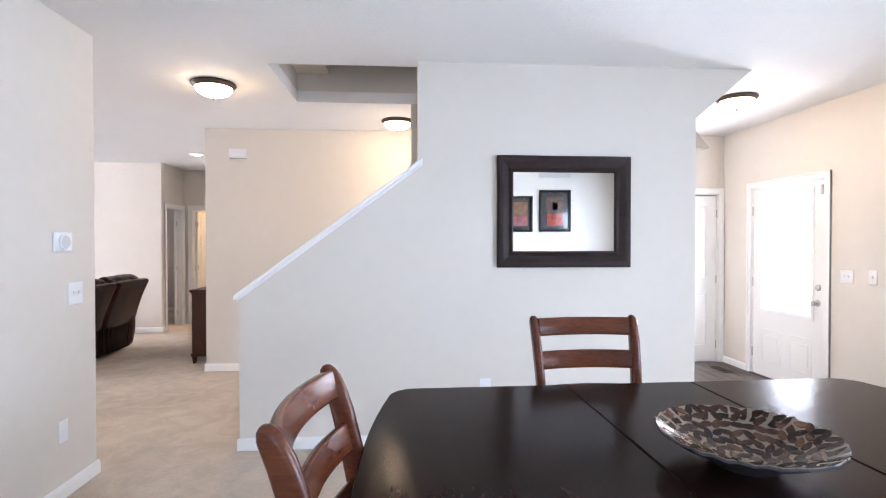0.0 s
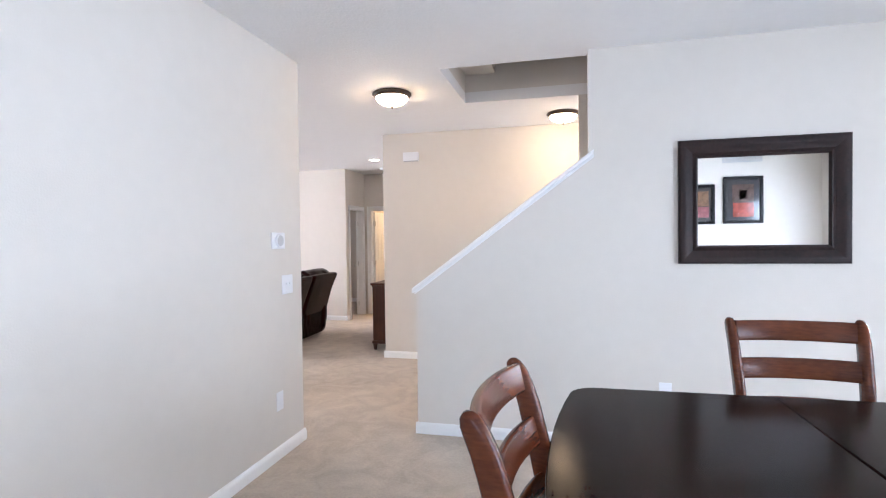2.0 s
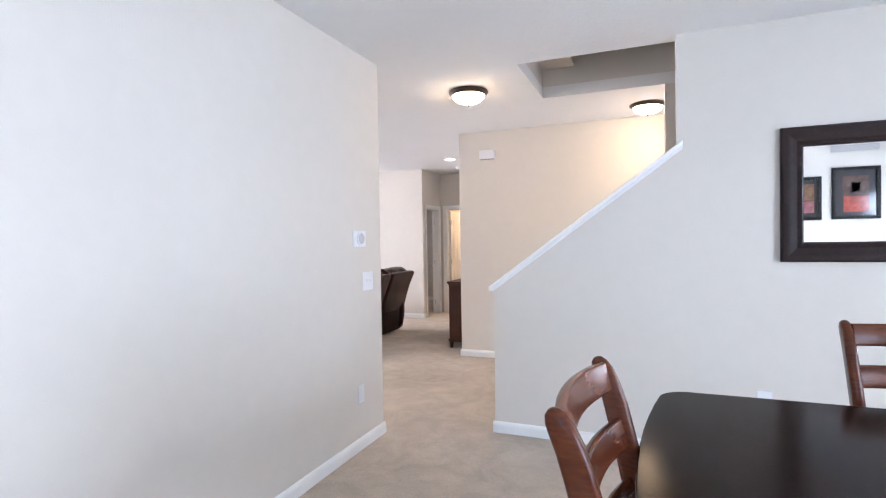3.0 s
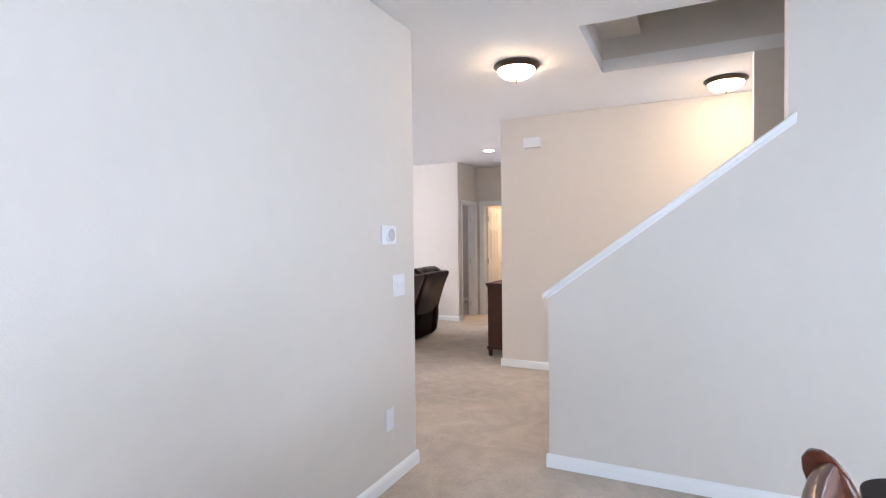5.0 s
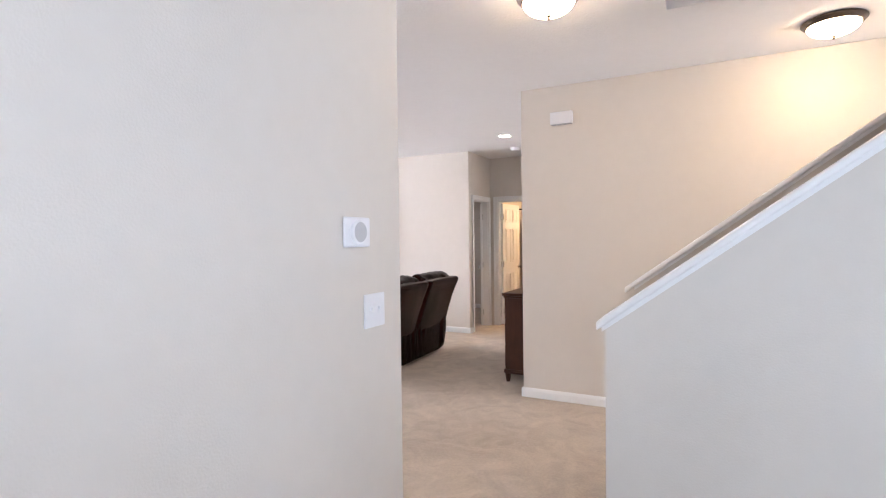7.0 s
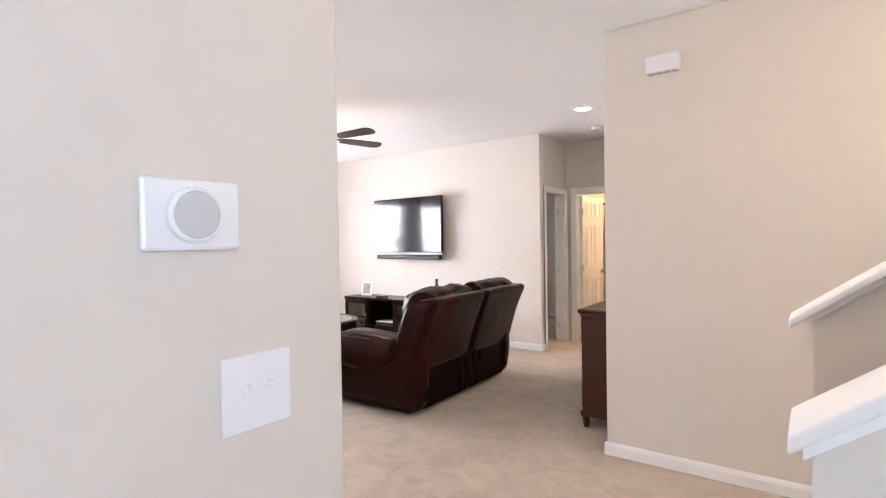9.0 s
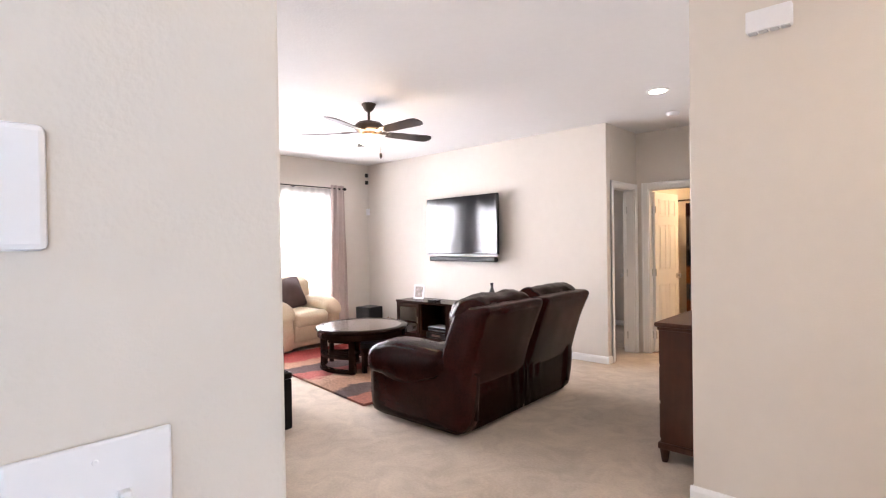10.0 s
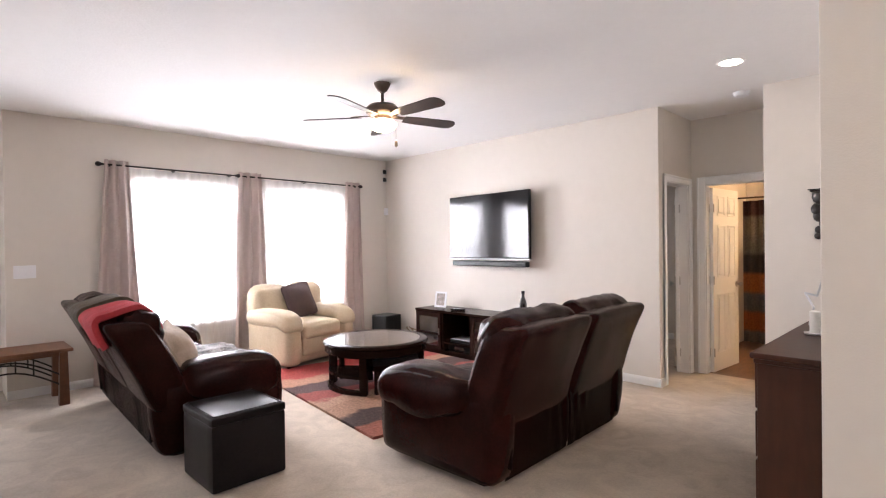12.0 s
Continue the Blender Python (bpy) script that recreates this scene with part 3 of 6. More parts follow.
def panel_leaf(name, width, height, rows, m, label, hinge_x=0.0, knob_x=None, thick=0.035, kind="structure"):
    """A moulded panel door in its own x, z plane; its faces look along y. rows: panels as (x0, x1, z0, z1)."""
    leaf = thing(name, label, "door", m, "", kind)
    bm = boxes((0, width, -thick / 2, thick / 2, 0.008, height), bevel=0.002)
    part("door_leaf", bm, DOOR_WHITE, leaf)
    for x0, x1, z0, z1 in rows:
        bm = bmesh.new()
        for s in (-1, 1):
            y = s * thick / 2
            # a raised rim and a raised field
            for a0, a1, b0, b1 in ((x0, x1, z0, z0 + 0.012), (x0, x1, z1 - 0.012, z1), (x0, x0 + 0.012, z0 + 0.012, z1 - 0.012), (x1 - 0.012, x1, z0 + 0.012, z1 - 0.012)):
                box(bm, a0, a1, *sorted((y - s * 0.004, y + s * 0.005)), b0, b1, bevel=0.002)
            box(bm, x0 + 0.035, x1 - 0.035, *sorted((y - s * 0.004, y + s * 0.006)), z0 + 0.035, z1 - 0.035, bevel=0.004)
        part("panel", bm, DOOR_WHITE, leaf)
    for z in (0.22, height / 2, height - 0.22):
        bm = bmesh.new()
        for s in (-1, 1):
            lathe(bm, [(0.001, 0), (0.007, 0), (0.007, 0.09), (0.001, 0.09)], 10, (hinge_x, s * (thick / 2 + 0.006), z - 0.045))
        part("hinge", bm, NICKEL, leaf, "satin nickel hinge", smooth=True)
    if knob_x is not None:
        for s in (-1, 1):
            knob(leaf, (knob_x, s * thick / 2, 0.93), Matrix.Rotation(radians(-90 * s), 4, "X"))
    return leaf


SIX = lambda w: [(x0, x1, z0, z1) for z0, z1 in ((0.20, 0.84), (1.02, 1.60), (1.70, 1.92)) for x0, x1 in ((0.10, w / 2 - 0.045), (w / 2 + 0.045, w - 0.10))]
TWO = lambda w: [(0.12, w - 0.12, 0.2, 0.85), (0.12, w - 0.12, 1.02, 1.9)]
panel_leaf("door_closet", CD[1] - CD[0] - 0.034, 2.02, TWO(CD[1] - CD[0] - 0.034), pose(CD[0] + 0.017, YT + 0.03, 0), "closed white panelled closet door", hinge_x=CD[1] - CD[0] - 0.036)
panel_leaf("door_bathroom", 0.67, 2.0, SIX(0.67), pose(BD[0] + 0.036, HB + 0.085, 0, 0, 0, 85), "open white six-panel bathroom door", hinge_x=0.002, knob_x=0.61)
panel_leaf("door_side_room", 0.57, 2.0, SIX(0.57), pose(-4.505, SD[1] - 0.03, 0, 0, 0, 111), "open white six-panel door of the side room", hinge_x=0.002, knob_x=0.51)

# front door, with a large glazed upper part, two short panels below and its furniture
fw = FD[1] - FD[0] - 0.034
front = thing("door_front", "white front door with a large glass pane", "door", pose(XE + 0.03, FD[0] + 0.017, 0, 0, 0, 90), "", "structure")
g0, g1, gz0, gz1 = 0.15, fw - 0.13, 0.74, 1.95
part("door_leaf", boxes((0, fw, -0.022, 0.022, 0.01, gz0), (0, g0, -0.022, 0.022, gz0, gz1), (g1, fw, -0.022, 0.022, gz0, gz1), (0, fw, -0.022, 0.022, gz1, 2.03)), DOOR_WHITE, front)
bm = bmesh.new()
for y in (-0.027, 0.027):
    for a0, a1, b0, b1 in ((g0 - 0.03, g1 + 0.03, gz0 - 0.03, gz0 + 0.006), (g0 - 0.03, g1 + 0.03, gz1 - 0.006, gz1 + 0.03), (g0 - 0.03, g0 + 0.006, gz0 + 0.006, gz1 - 0.006), (g1 - 0.006, g1 + 0.03, gz0 + 0.006, gz1 - 0.006)):
        box(bm, a0, a1, y - 0.006, y + 0.006, b0, b1, bevel=0.004)
part("glazing_frame", bm, DOOR_WHITE, front)
pane = part("pane", boxes((g0, g1, -0.004, 0.004, gz0, gz1)), GLASS, front)
pane.visible_shadow = False
for x0, x1 in ((0.14, fw / 2 - 0.06), (fw / 2 + 0.06, fw - 0.14)):
    bm = bmesh.new()
    for s in (-1, 1):
        y = s * 0.022
        for a0, a1, b0, b1 in ((x0, x1, 0.18, 0.195), (x0, x1, 0.515, 0.53), (x0, x0 + 0.015, 0.195, 0.515), (x1 - 0.015, x1, 0.195, 0.515)):
            box(bm, a0, a1, *sorted((y - s * 0.004, y + s * 0.004)), b0, b1, bevel=0.002)
        box(bm, x0 + 0.05, x1 - 0.05, *sorted((y - s * 0.004, y + s * 0.004)), 0.245, 0.465, bevel=0.003)
    part("panel", bm, DOOR_WHITE, front)
for z in (0.25, 1.02, 1.8):
    part("hinge", lathe(bmesh.new(), [(0.001, 0), (0.008, 0), (0.008, 0.1), (0.001, 0.1)], 10, (fw + 0.002, 0.03, z - 0.05)), NICKEL, front, "satin nickel hinge", smooth=True)
knob(front, (0.075, 0.022, 0.885), Matrix.Rotation(radians(-90), 4, "X"))
bm = lathe(bmesh.new(), [(0.001, 0.0), (0.03, 0.0), (0.03, 0.012), (0.02, 0.022), (0.001, 0.024)], 20, (0.07, 0.022, 1.03), Matrix.Rotation(radians(-90), 4, "X"))
part("deadbolt", bm, NICKEL, front, "satin nickel deadbolt", smooth=True)
part("door_chain", boxes((0.02, 0.04, 0.022, 0.04, 1.9, 1.99), bevel=0.003), NICKEL, front, "small metal door guard")
structure("trim_threshold", boxes((XE - 0.03, XE + OUT, FD[0], FD[1], 0.006, 0.018), bevel=0.004), BRONZE, "dark metal door threshold", "trim")


def window(name, x, sign, a, b, z0, z1, label):
    """A single-hung window in a wall along y; sign points indoors."""
    w = thing(name, label, "window", None, "", "structure")
    d0, d1 = sorted((x - sign * 0.09, x - sign * 0.04))
    f = 0.045
    part("window_frame", boxes((d0, d1, a, a + f, z0, z1), (d0, d1, b - f, b, z0, z1), (d0, d1, a + f, b - f, z0, z0 + f), (d0, d1, a + f, b - f, z1 - f, z1), bevel=0.004), TRIM, w)
    mid = (z0 + z1) / 2
    part("meeting_rail", boxes((d0 + 0.004, d1 - 0.004, a + f, b - f, mid - 0.02, mid + 0.02), bevel=0.004), TRIM, w)
    for p0, p1 in ((z0 + f, mid - 0.02), (mid + 0.02, z1 - f)):
        p = part("pane", boxes(((d0 + d1) / 2 - 0.003, (d0 + d1) / 2 + 0.003, a + f, b - f, p0, p1)), GLASS, w)
        p.visible_shadow = False
    s0, s1 = sorted((x - sign * 0.04, x + sign * 0.02))
    part("window_sill", boxes((s0, s1, a - 0.03, b + 0.03, z0 - 0.022, z0 + 0.002), bevel=0.004), TRIM, w)
    return w


window("window_1", XW, 1, *WIN[0], *WZ, "white single-hung window behind sheer curtains")
window("window_2", XW, 1, *WIN[1], *WZ, "white single-hung window behind sheer curtains")
for i in range(3):
    window("window_%d" % (i + 3), XE, -1, DW[0] + i * 0.9 + 0.001, DW[0] + i * 0.9 + 0.899, DW[2], DW[3], "unseen white single-hung window set in for dining room light")
# added window, never in view, that carries the fill light from behind
bw = thing("window_8", "unseen white single-hung window set in for dining room light", "window", None, "", "structure")
part("window_frame", boxes((BW[0], BW[0] + 0.045, YS - 0.09, YS - 0.04, BW[2], BW[3]), (BW[1] - 0.045, BW[1], YS - 0.09, YS - 0.04, BW[2], BW[3]), (BW[0] + 0.045, BW[1] - 0.045, YS - 0.09, YS - 0.04, BW[2], BW[2] + 0.045), (BW[0] + 0.045, BW[1] - 0.045, YS - 0.09, YS - 0.04, BW[3] - 0.045, BW[3])), TRIM, bw)
part("meeting_rail", boxes((BW[0] + 0.045, BW[1] - 0.045, YS - 0.086, YS - 0.044, 1.38, 1.42)), TRIM, bw)
for z0, z1 in ((BW[2] + 0.045, 1.38), (1.42, BW[3] - 0.045)):
    part("pane", boxes((BW[0] + 0.045, BW[1] - 0.045, YS - 0.068, YS - 0.062, z0, z1)), GLASS, bw).visible_shadow = False
# added, unseen window that holds the side room's fill light
window("window_6", -6.48, 1, 11.1, 12.1, 0.8, 2.1, "added white single-hung window, unseen, lighting the side room")
# glazed opening added out of view for the carpet's fill light
window("window_7", -9.15, 1, 2.0, 4.0, 0.02, 2.1, "added unseen white glazed patio door lighting the kitchen nook")


# ---- ceiling fixtures ----
def flush_lamp(m):
    lamp = thing("ceiling_lamp", "bronze flush ceiling lamp with a lit glass bowl", "ceiling lamp", m, "flush ceiling lamps")
    bm = lathe(bmesh.new(), [(0.05, 0.0), (0.165, 0.0), (0.174, -0.008), (0.176, -0.018), (0.168, -0.026), (0.160, -0.038), (0.152, -0.048), (0.142, -0.048), (0.142, -0.025), (0.05, -0.02)], 40)
    part("ring", bm, BRONZE, lamp, smooth=True)
    prof = [(0.143, -0.042)] + [(0.143 * math.cos(a), -0.042 - 0.085 * math.sin(a)) for a in [radians(k * 9) for k in range(1, 10)]] + [(0.006, -0.127)]
    part("bowl", lathe(bmesh.new(), prof, 40), LAMP_GLASS, lamp, "lit frosted glass bowl", smooth=True)
    part("finial", lathe(bmesh.new(), [(0.002, -0.123), (0.012, -0.125), (0.013, -0.133), (0.006, -0.139), (0.009, -0.147), (0.002, -0.157)], 14), BRONZE, lamp, smooth=True)
    return lamp


first = flush_lamp(pose(-2.015, 5.665, H - 0.001) @ Matrix.Diagonal((0.98, 0.98, 0.88, 1)))
copy_thing(first, pose(-0.56, 6.815, H - 0.001) @ Matrix.Diagonal((0.98, 0.98, 0.88, 1)))
copy_thing(first, pose(2.45, 5.74, H - 0.001) @ Matrix.Diagonal((0.98, 0.98, 0.88, 1)))

can = thing("recessed_light", "lit white recessed ceiling light", "recessed light", pose(-3.525, 9.12, H - 0.001))
part("trim_ring", lathe(bmesh.new(), [(0.075, 0.0), (0.098, 0.0), (0.096, -0.006), (0.078, -0.008), (0.075, -0.004)], 32), TRIM, can, smooth=True)
part("lens", lathe(bmesh.new(), [(0.001, -0.001), (0.074, -0.001), (0.07, -0.005), (0.001, -0.006)], 32), CAN_GLOW, can, "lit lens", smooth=True)

smoke = thing("smoke_detector", "round white smoke detector on the ceiling", "smoke detector", pose(-3.70, 10.03, H - 0.001))
part("base", lathe(bmesh.new(), [(0.001, 0.0), (0.068, 0.0), (0.068, -0.012), (0.001, -0.012)], 28), PLASTIC, smoke, smooth=True)
part("cover", lathe(bmesh.new(), [(0.001, -0.012), (0.062, -0.012), (0.056, -0.034), (0.035, -0.042), (0.001, -0.042)], 28), PLASTIC, smoke, smooth=True)

# ceiling fan with a light
fan = thing("ceiling_fan", "bronze five-blade ceiling fan with a lit bowl", "ceiling fan", pose(-5.65, 7.54, H - 0.001))
part("canopy", lathe(bmesh.new(), [(0.001, 0), (0.068, 0), (0.066, -0.012), (0.04, -0.06), (0.02, -0.075), (0.001, -0.075)], 28), BRONZE, fan, smooth=True)
part("downrod", lathe(bmesh.new(), [(0.001, -0.06), (0.013, -0.06), (0.013, -0.17), (0.001, -0.17)], 14), BRONZE, fan, smooth=True)
part("motor", lathe(bmesh.new(), [(0.001, -0.16), (0.05, -0.163), (0.11, -0.18), (0.135, -0.205), (0.135, -0.24), (0.115, -0.262), (0.07, -0.27), (0.06, -0.30), (0.001, -0.30)], 36), BRONZE, fan, smooth=True)
part("light_bowl", lathe(bmesh.new(), [(0.055, -0.295), (0.075, -0.30)] + [(0.115 * math.cos(a), -0.325 - 0.07 * math.sin(a)) for a in [radians(k * 10) for k in range(0, 9)]] + [(0.004, -0.396)], 36), LAMP_GLASS, fan, "lit frosted glass bowl", smooth=True)
for i, a in enumerate((74, 2, 146, 218, 290)):
    bm = bmesh.new()
    outline = [(0.19, -0.05), (0.30, -0.062), (0.60, -0.072), (0.645, -0.06), (0.665, -0.03), (0.668, 0.0), (0.665, 0.03), (0.645, 0.06), (0.60, 0.072), (0.30, 0.062), (0.19, 0.05)]
    prism(bm, outline, "z", -0.004, 0.004)
    tilt = Matrix.Rotation(radians(a), 4, "Z") @ Matrix.Translation((0, 0, -0.272)) @ Matrix.Rotation(radians(-12), 4, "X")
    blade = part("blade", bm, DARK_WOOD, fan, "dark wood blade", at=tilt)
    bm = boxes((0.09, 0.24, -0.022, 0.022, 0.005, 0.013), (0.20, 0.26, -0.04, 0.04, 0.005, 0.011), bevel=0.003)
    part("blade_arm", bm, BRONZE, blade)
bm = tube(bmesh.new(), [(0.02, 0.07, -0.29), (0.02, 0.12, -0.31), (0.02, 0.123, -0.45)], 0.0015, 6)
part("pull_chain", bm, BRONZE, fan)
part("chain_fob", lathe(bmesh.new(), [(0.001, -0.45), (0.012, -0.46), (0.014, -0.49), (0.006, -0.505), (0.001, -0.506)], 12, (0.02, 0.123, 0)), BRONZE, fan, smooth=True)


# ---- wall plates and small fixtures ----
def plate(name, m, w, h, kind, label, category):
    """A cover plate; x along the wall, z up, y out of the wall."""
    p = thing(name, label, category, m)
    part("cover_plate", boxes((-w / 2, w / 2, 0.001, 0.007, -h / 2, h / 2), bevel=0.003), PLASTIC, p)
    if kind == "outlet":
        for z in (-0.02, 0.02):
            part("socket", boxes((-0.016, 0.016, 0.006, 0.0085, z - 0.014, z + 0.014), bevel=0.002), PLASTIC, p)
    else:
        n = kind
        for i in range(n):
            x = (i - (n - 1) / 2) * 0.046
            part("toggle", boxes((x - 0.005, x + 0.005, 0.006, 0.017, -0.002, 0.014), bevel=0.002), PLASTIC, p)
            part("toggle_slot", boxes((x - 0.007, x + 0.007, 0.006, 0.008, -0.014, 0.014), bevel=0.001), PLASTIC, p)
    for z in (-h * 0.36, h * 0.36):
        part("screw", lathe(bmesh.new(), [(0.001, 0), (0.003, 0), (0.0025, 0.001), (0.001, 0.001)], 8, (0, 0.007, z), Matrix.Rotation(radians(-90), 4, "X")), PLASTIC, p)
    return p


WEST = lambda x, y, z: pose(x, y, z, 0, 0, -90)     # on a wall whose face looks to +x
EAST = lambda x, y, z: pose(x, y, z, 0, 0, 90)      # looks to -x
SOUTH = lambda x, y, z: pose(x, y, z, 0, 0, 180)    # looks to -y
plate("light_switch", WEST(XL, 4.558, 1.157), 0.135, 0.13, 2, "white two-gang switch plate on the partition", "light switch")
plate("outlet", WEST(XL, 4.44, 0.385), 0.08, 0.125, "outlet", "white duplex outlet on the partition", "outlet")
plate("outlet", SOUTH(0.098, YM, 0.415), 0.08, 0.12, "outlet", "white duplex outlet under the mirror", "outlet")
plate("light_switch", EAST(XE, 5.59, 1.155), 0.13, 0.12, 2, "white two-gang switch plate beside the front door", "light switch")
plate("light_switch", EAST(XE, 5.34, 1.165), 0.075, 0.12, 1, "white single switch plate beside the front door", "light switch")
plate("light_switch", WEST(XW, 5.535, 1.207), 0.17, 0.125, 3, "white three-gang switch plate on the window wall", "light switch")

th = thing("thermostat", "white wall thermostat with a round dial", "thermostat", WEST(XL, 4.455, 1.457))
part("backplate", boxes((-0.072, 0.0845, 0.001, 0.012, -0.055, 0.055), bevel=0.006), PLASTIC, th)
R90 = Matrix.Rotation(radians(-90), 4, "X")
part("dial", lathe(bmesh.new(), [(0.001, 0.011), (0.044, 0.011), (0.043, 0.022), (0.039, 0.026), (0.001, 0.026)], 36, (0.008, 0, 0), R90), PLASTIC, th, smooth=True)
GREY_FACE = material("grey_dial_face", (0.55, 0.56, 0.58, 1), 0.25, vary=0.01)
part("dial_face", lathe(bmesh.new(), [(0.001, 0.026), (0.037, 0.026), (0.036, 0.0275), (0.001, 0.0275)], 36, (0.008, 0, 0), R90), GREY_FACE, th, "grey dial face", smooth=True)

ch = thing("door_chime", "white door chime box high on the wall", "door chime", SOUTH(-2.352, YT, 2.45))
part("cover", boxes((-0.095, 0.095, 0.001, 0.05, -0.048, 0.055), bevel=0.006), PLASTIC, ch)
part("grille", boxes(*[(-0.085 + i * 0.045, -0.05 + i * 0.045, 0.008, 0.045, -0.0535, -0.047) for i in range(4)]), GREY_FACE, ch, "pale grey slots")

sensor = thing("motion_sensor", "small white sensor in the room corner", "sensor", pose(-8.60, 9.90, 1.95, 0, 0, -135))
part("body", boxes((-0.03, 0.03, -0.01, 0.04, -0.055, 0.055), bevel=0.008), PLASTIC, sensor)
for z in (2.56, 2.44):
    s = thing("wall_speaker", "tiny black speaker high in the corner", "speaker", pose(-8.60, 9.88, z, 0, 0, -135), "corner speakers")
    part("body", boxes((-0.025, 0.025, -0.02, 0.05, -0.03, 0.03), bevel=0.006), BLACK, s)
    part("bracket", boxes((-0.01, 0.01, -0.045, -0.018, -0.01, 0.01)), BLACK, s)


# ---- dining room ----
TZ = 0.91
table = thing("dining_table", "glossy espresso counter-height dining table", "dining table", pose(0.40, 2.583, 0, 0, 0, 0.8))


def rounded(hx, hy, r, bow=0.0, n=8):
    """A rectangle with round corners; bow pushes its two ends outwards in a curve."""
    pts = []
    for cx, cy, a0 in ((hx - r, hy - r, 0), (-hx + r, hy - r, 90), (-hx + r, -hy + r, 180), (hx - r, -hy + r, 270)):
        for k in range(n + 1):
            a = radians(a0 + 90 * k / n)
            pts.append((cx + r * math.cos(a), cy + r * math.sin(a)))
        if a0 in (90, 270):
            side = 1 if a0 == 270 else -1
            pts += [(side * hx, side * (hy - r) * (2 * k / 12 - 1)) for k in range(1, 12)]
    return [(x + math.copysign(bow * (1 - (y / hy) ** 2) * min(1.0, abs(x) / hx), x), y) for x, y in pts]


def clipped(points, x0, x1):
    """An outline cut to a range of x."""
    def cut(pts, keep, x):
        res = []
        for p, q in zip(pts, pts[1:] + pts[:1]):
            if keep(p[0]):
                res.append(p)
            if keep(p[0]) != keep(q[0]):
                f = (x - p[0]) / (q[0] - p[0])
                res.append((x, p[1] + f * (q[1] - p[1])))
        return res
    return cut(cut(points, lambda v: v >= x0, x0), lambda v: v <= x1, x1)


top = rounded(0.905, 0.745, 0.075, 0.085)
for x0, x1 in ((-2, -0.2515), (-0.2485, 0.2485), (0.2515, 2)):
    bm = prism(bmesh.new(), clipped(top, x0, x1), "z", TZ - 0.028, TZ)
    bmesh.ops.bevel(bm, geom=[e for e in bm.edges if abs(e.verts[0].co.z - TZ) < 1e-5 and abs(e.verts[1].co.z - TZ) < 1e-5], offset=0.004, segments=2, profile=0.5, affect="EDGES")
    part("tabletop", bm, ESPRESSO, table)
part("apron", boxes((-0.78, 0.78, -0.60, -0.575, 0.78, TZ - 0.03), (-0.78, 0.78, 0.575, 0.60, 0.78, TZ - 0.03), (-0.80, -0.775, -0.60, 0.60, 0.78, TZ - 0.03), (0.775, 0.80, -0.60, 0.60, 0.78, TZ - 0.03), bevel=0.003), ESPRESSO, table)
for x in (-0.76, 0.76):
    for y in (-0.56, 0.56):
        bm = boxes((x - 0.045, x + 0.045, y - 0.045, y + 0.045, 0.0, TZ - 0.03), bevel=0.006)
        for v in bm.verts:
            if v.co.z < 0.2:
                v.co.x, v.co.y = x + (v.co.x - x) * 0.7, y + (v.co.y - y) * 0.7
        part("leg", bm, ESPRESSO, table)


def sweep(bm, points, width, depth, twist=None, bevel=0.006, side=Vector((0, 1, 0))):
    """A rectangular rail through points; side is the direction of its width."""
    pts = [Vector(p) for p in points]
    rings = []
    n = len(pts)
    for i, p in enumerate(pts):
        d = (pts[min(i + 1, n - 1)] - pts[max(i - 1, 0)]).normalized()
        s = (side - d * side.dot(d)).normalized()
        u = d.cross(s)
        w = (width[i] if isinstance(width, (list, tuple)) else width) / 2
        h = (depth[i] if isinstance(depth, (list, tuple)) else depth) / 2
        b = min(bevel, w * 0.9, h * 0.9)
        ring = []
        for cx, cy, a0 in ((w - b, h - b, 90), (w - b, -h + b, 0), (-w + b, -h + b, -90), (-w + b, h - b, 180)):
            for k in range(4):
                a = radians(a0 - 30 * k)
                ring.append((cx + b * math.cos(a), cy + b * math.sin(a)))
        rings.append([bm.verts.new(p + s * a + u * c) for a, c in ring])
    for a, b in zip(rings, rings[1:]):
        for k in range(16):
            bm.faces.new((a[k], a[(k + 1) % 16], b[(k + 1) % 16], b[k]))
    bm.faces.new(rings[0])
    bm.faces.new(rings[-1])
    bmesh.ops.recalc_face_normals(bm, faces=bm.faces[:])
    return bm


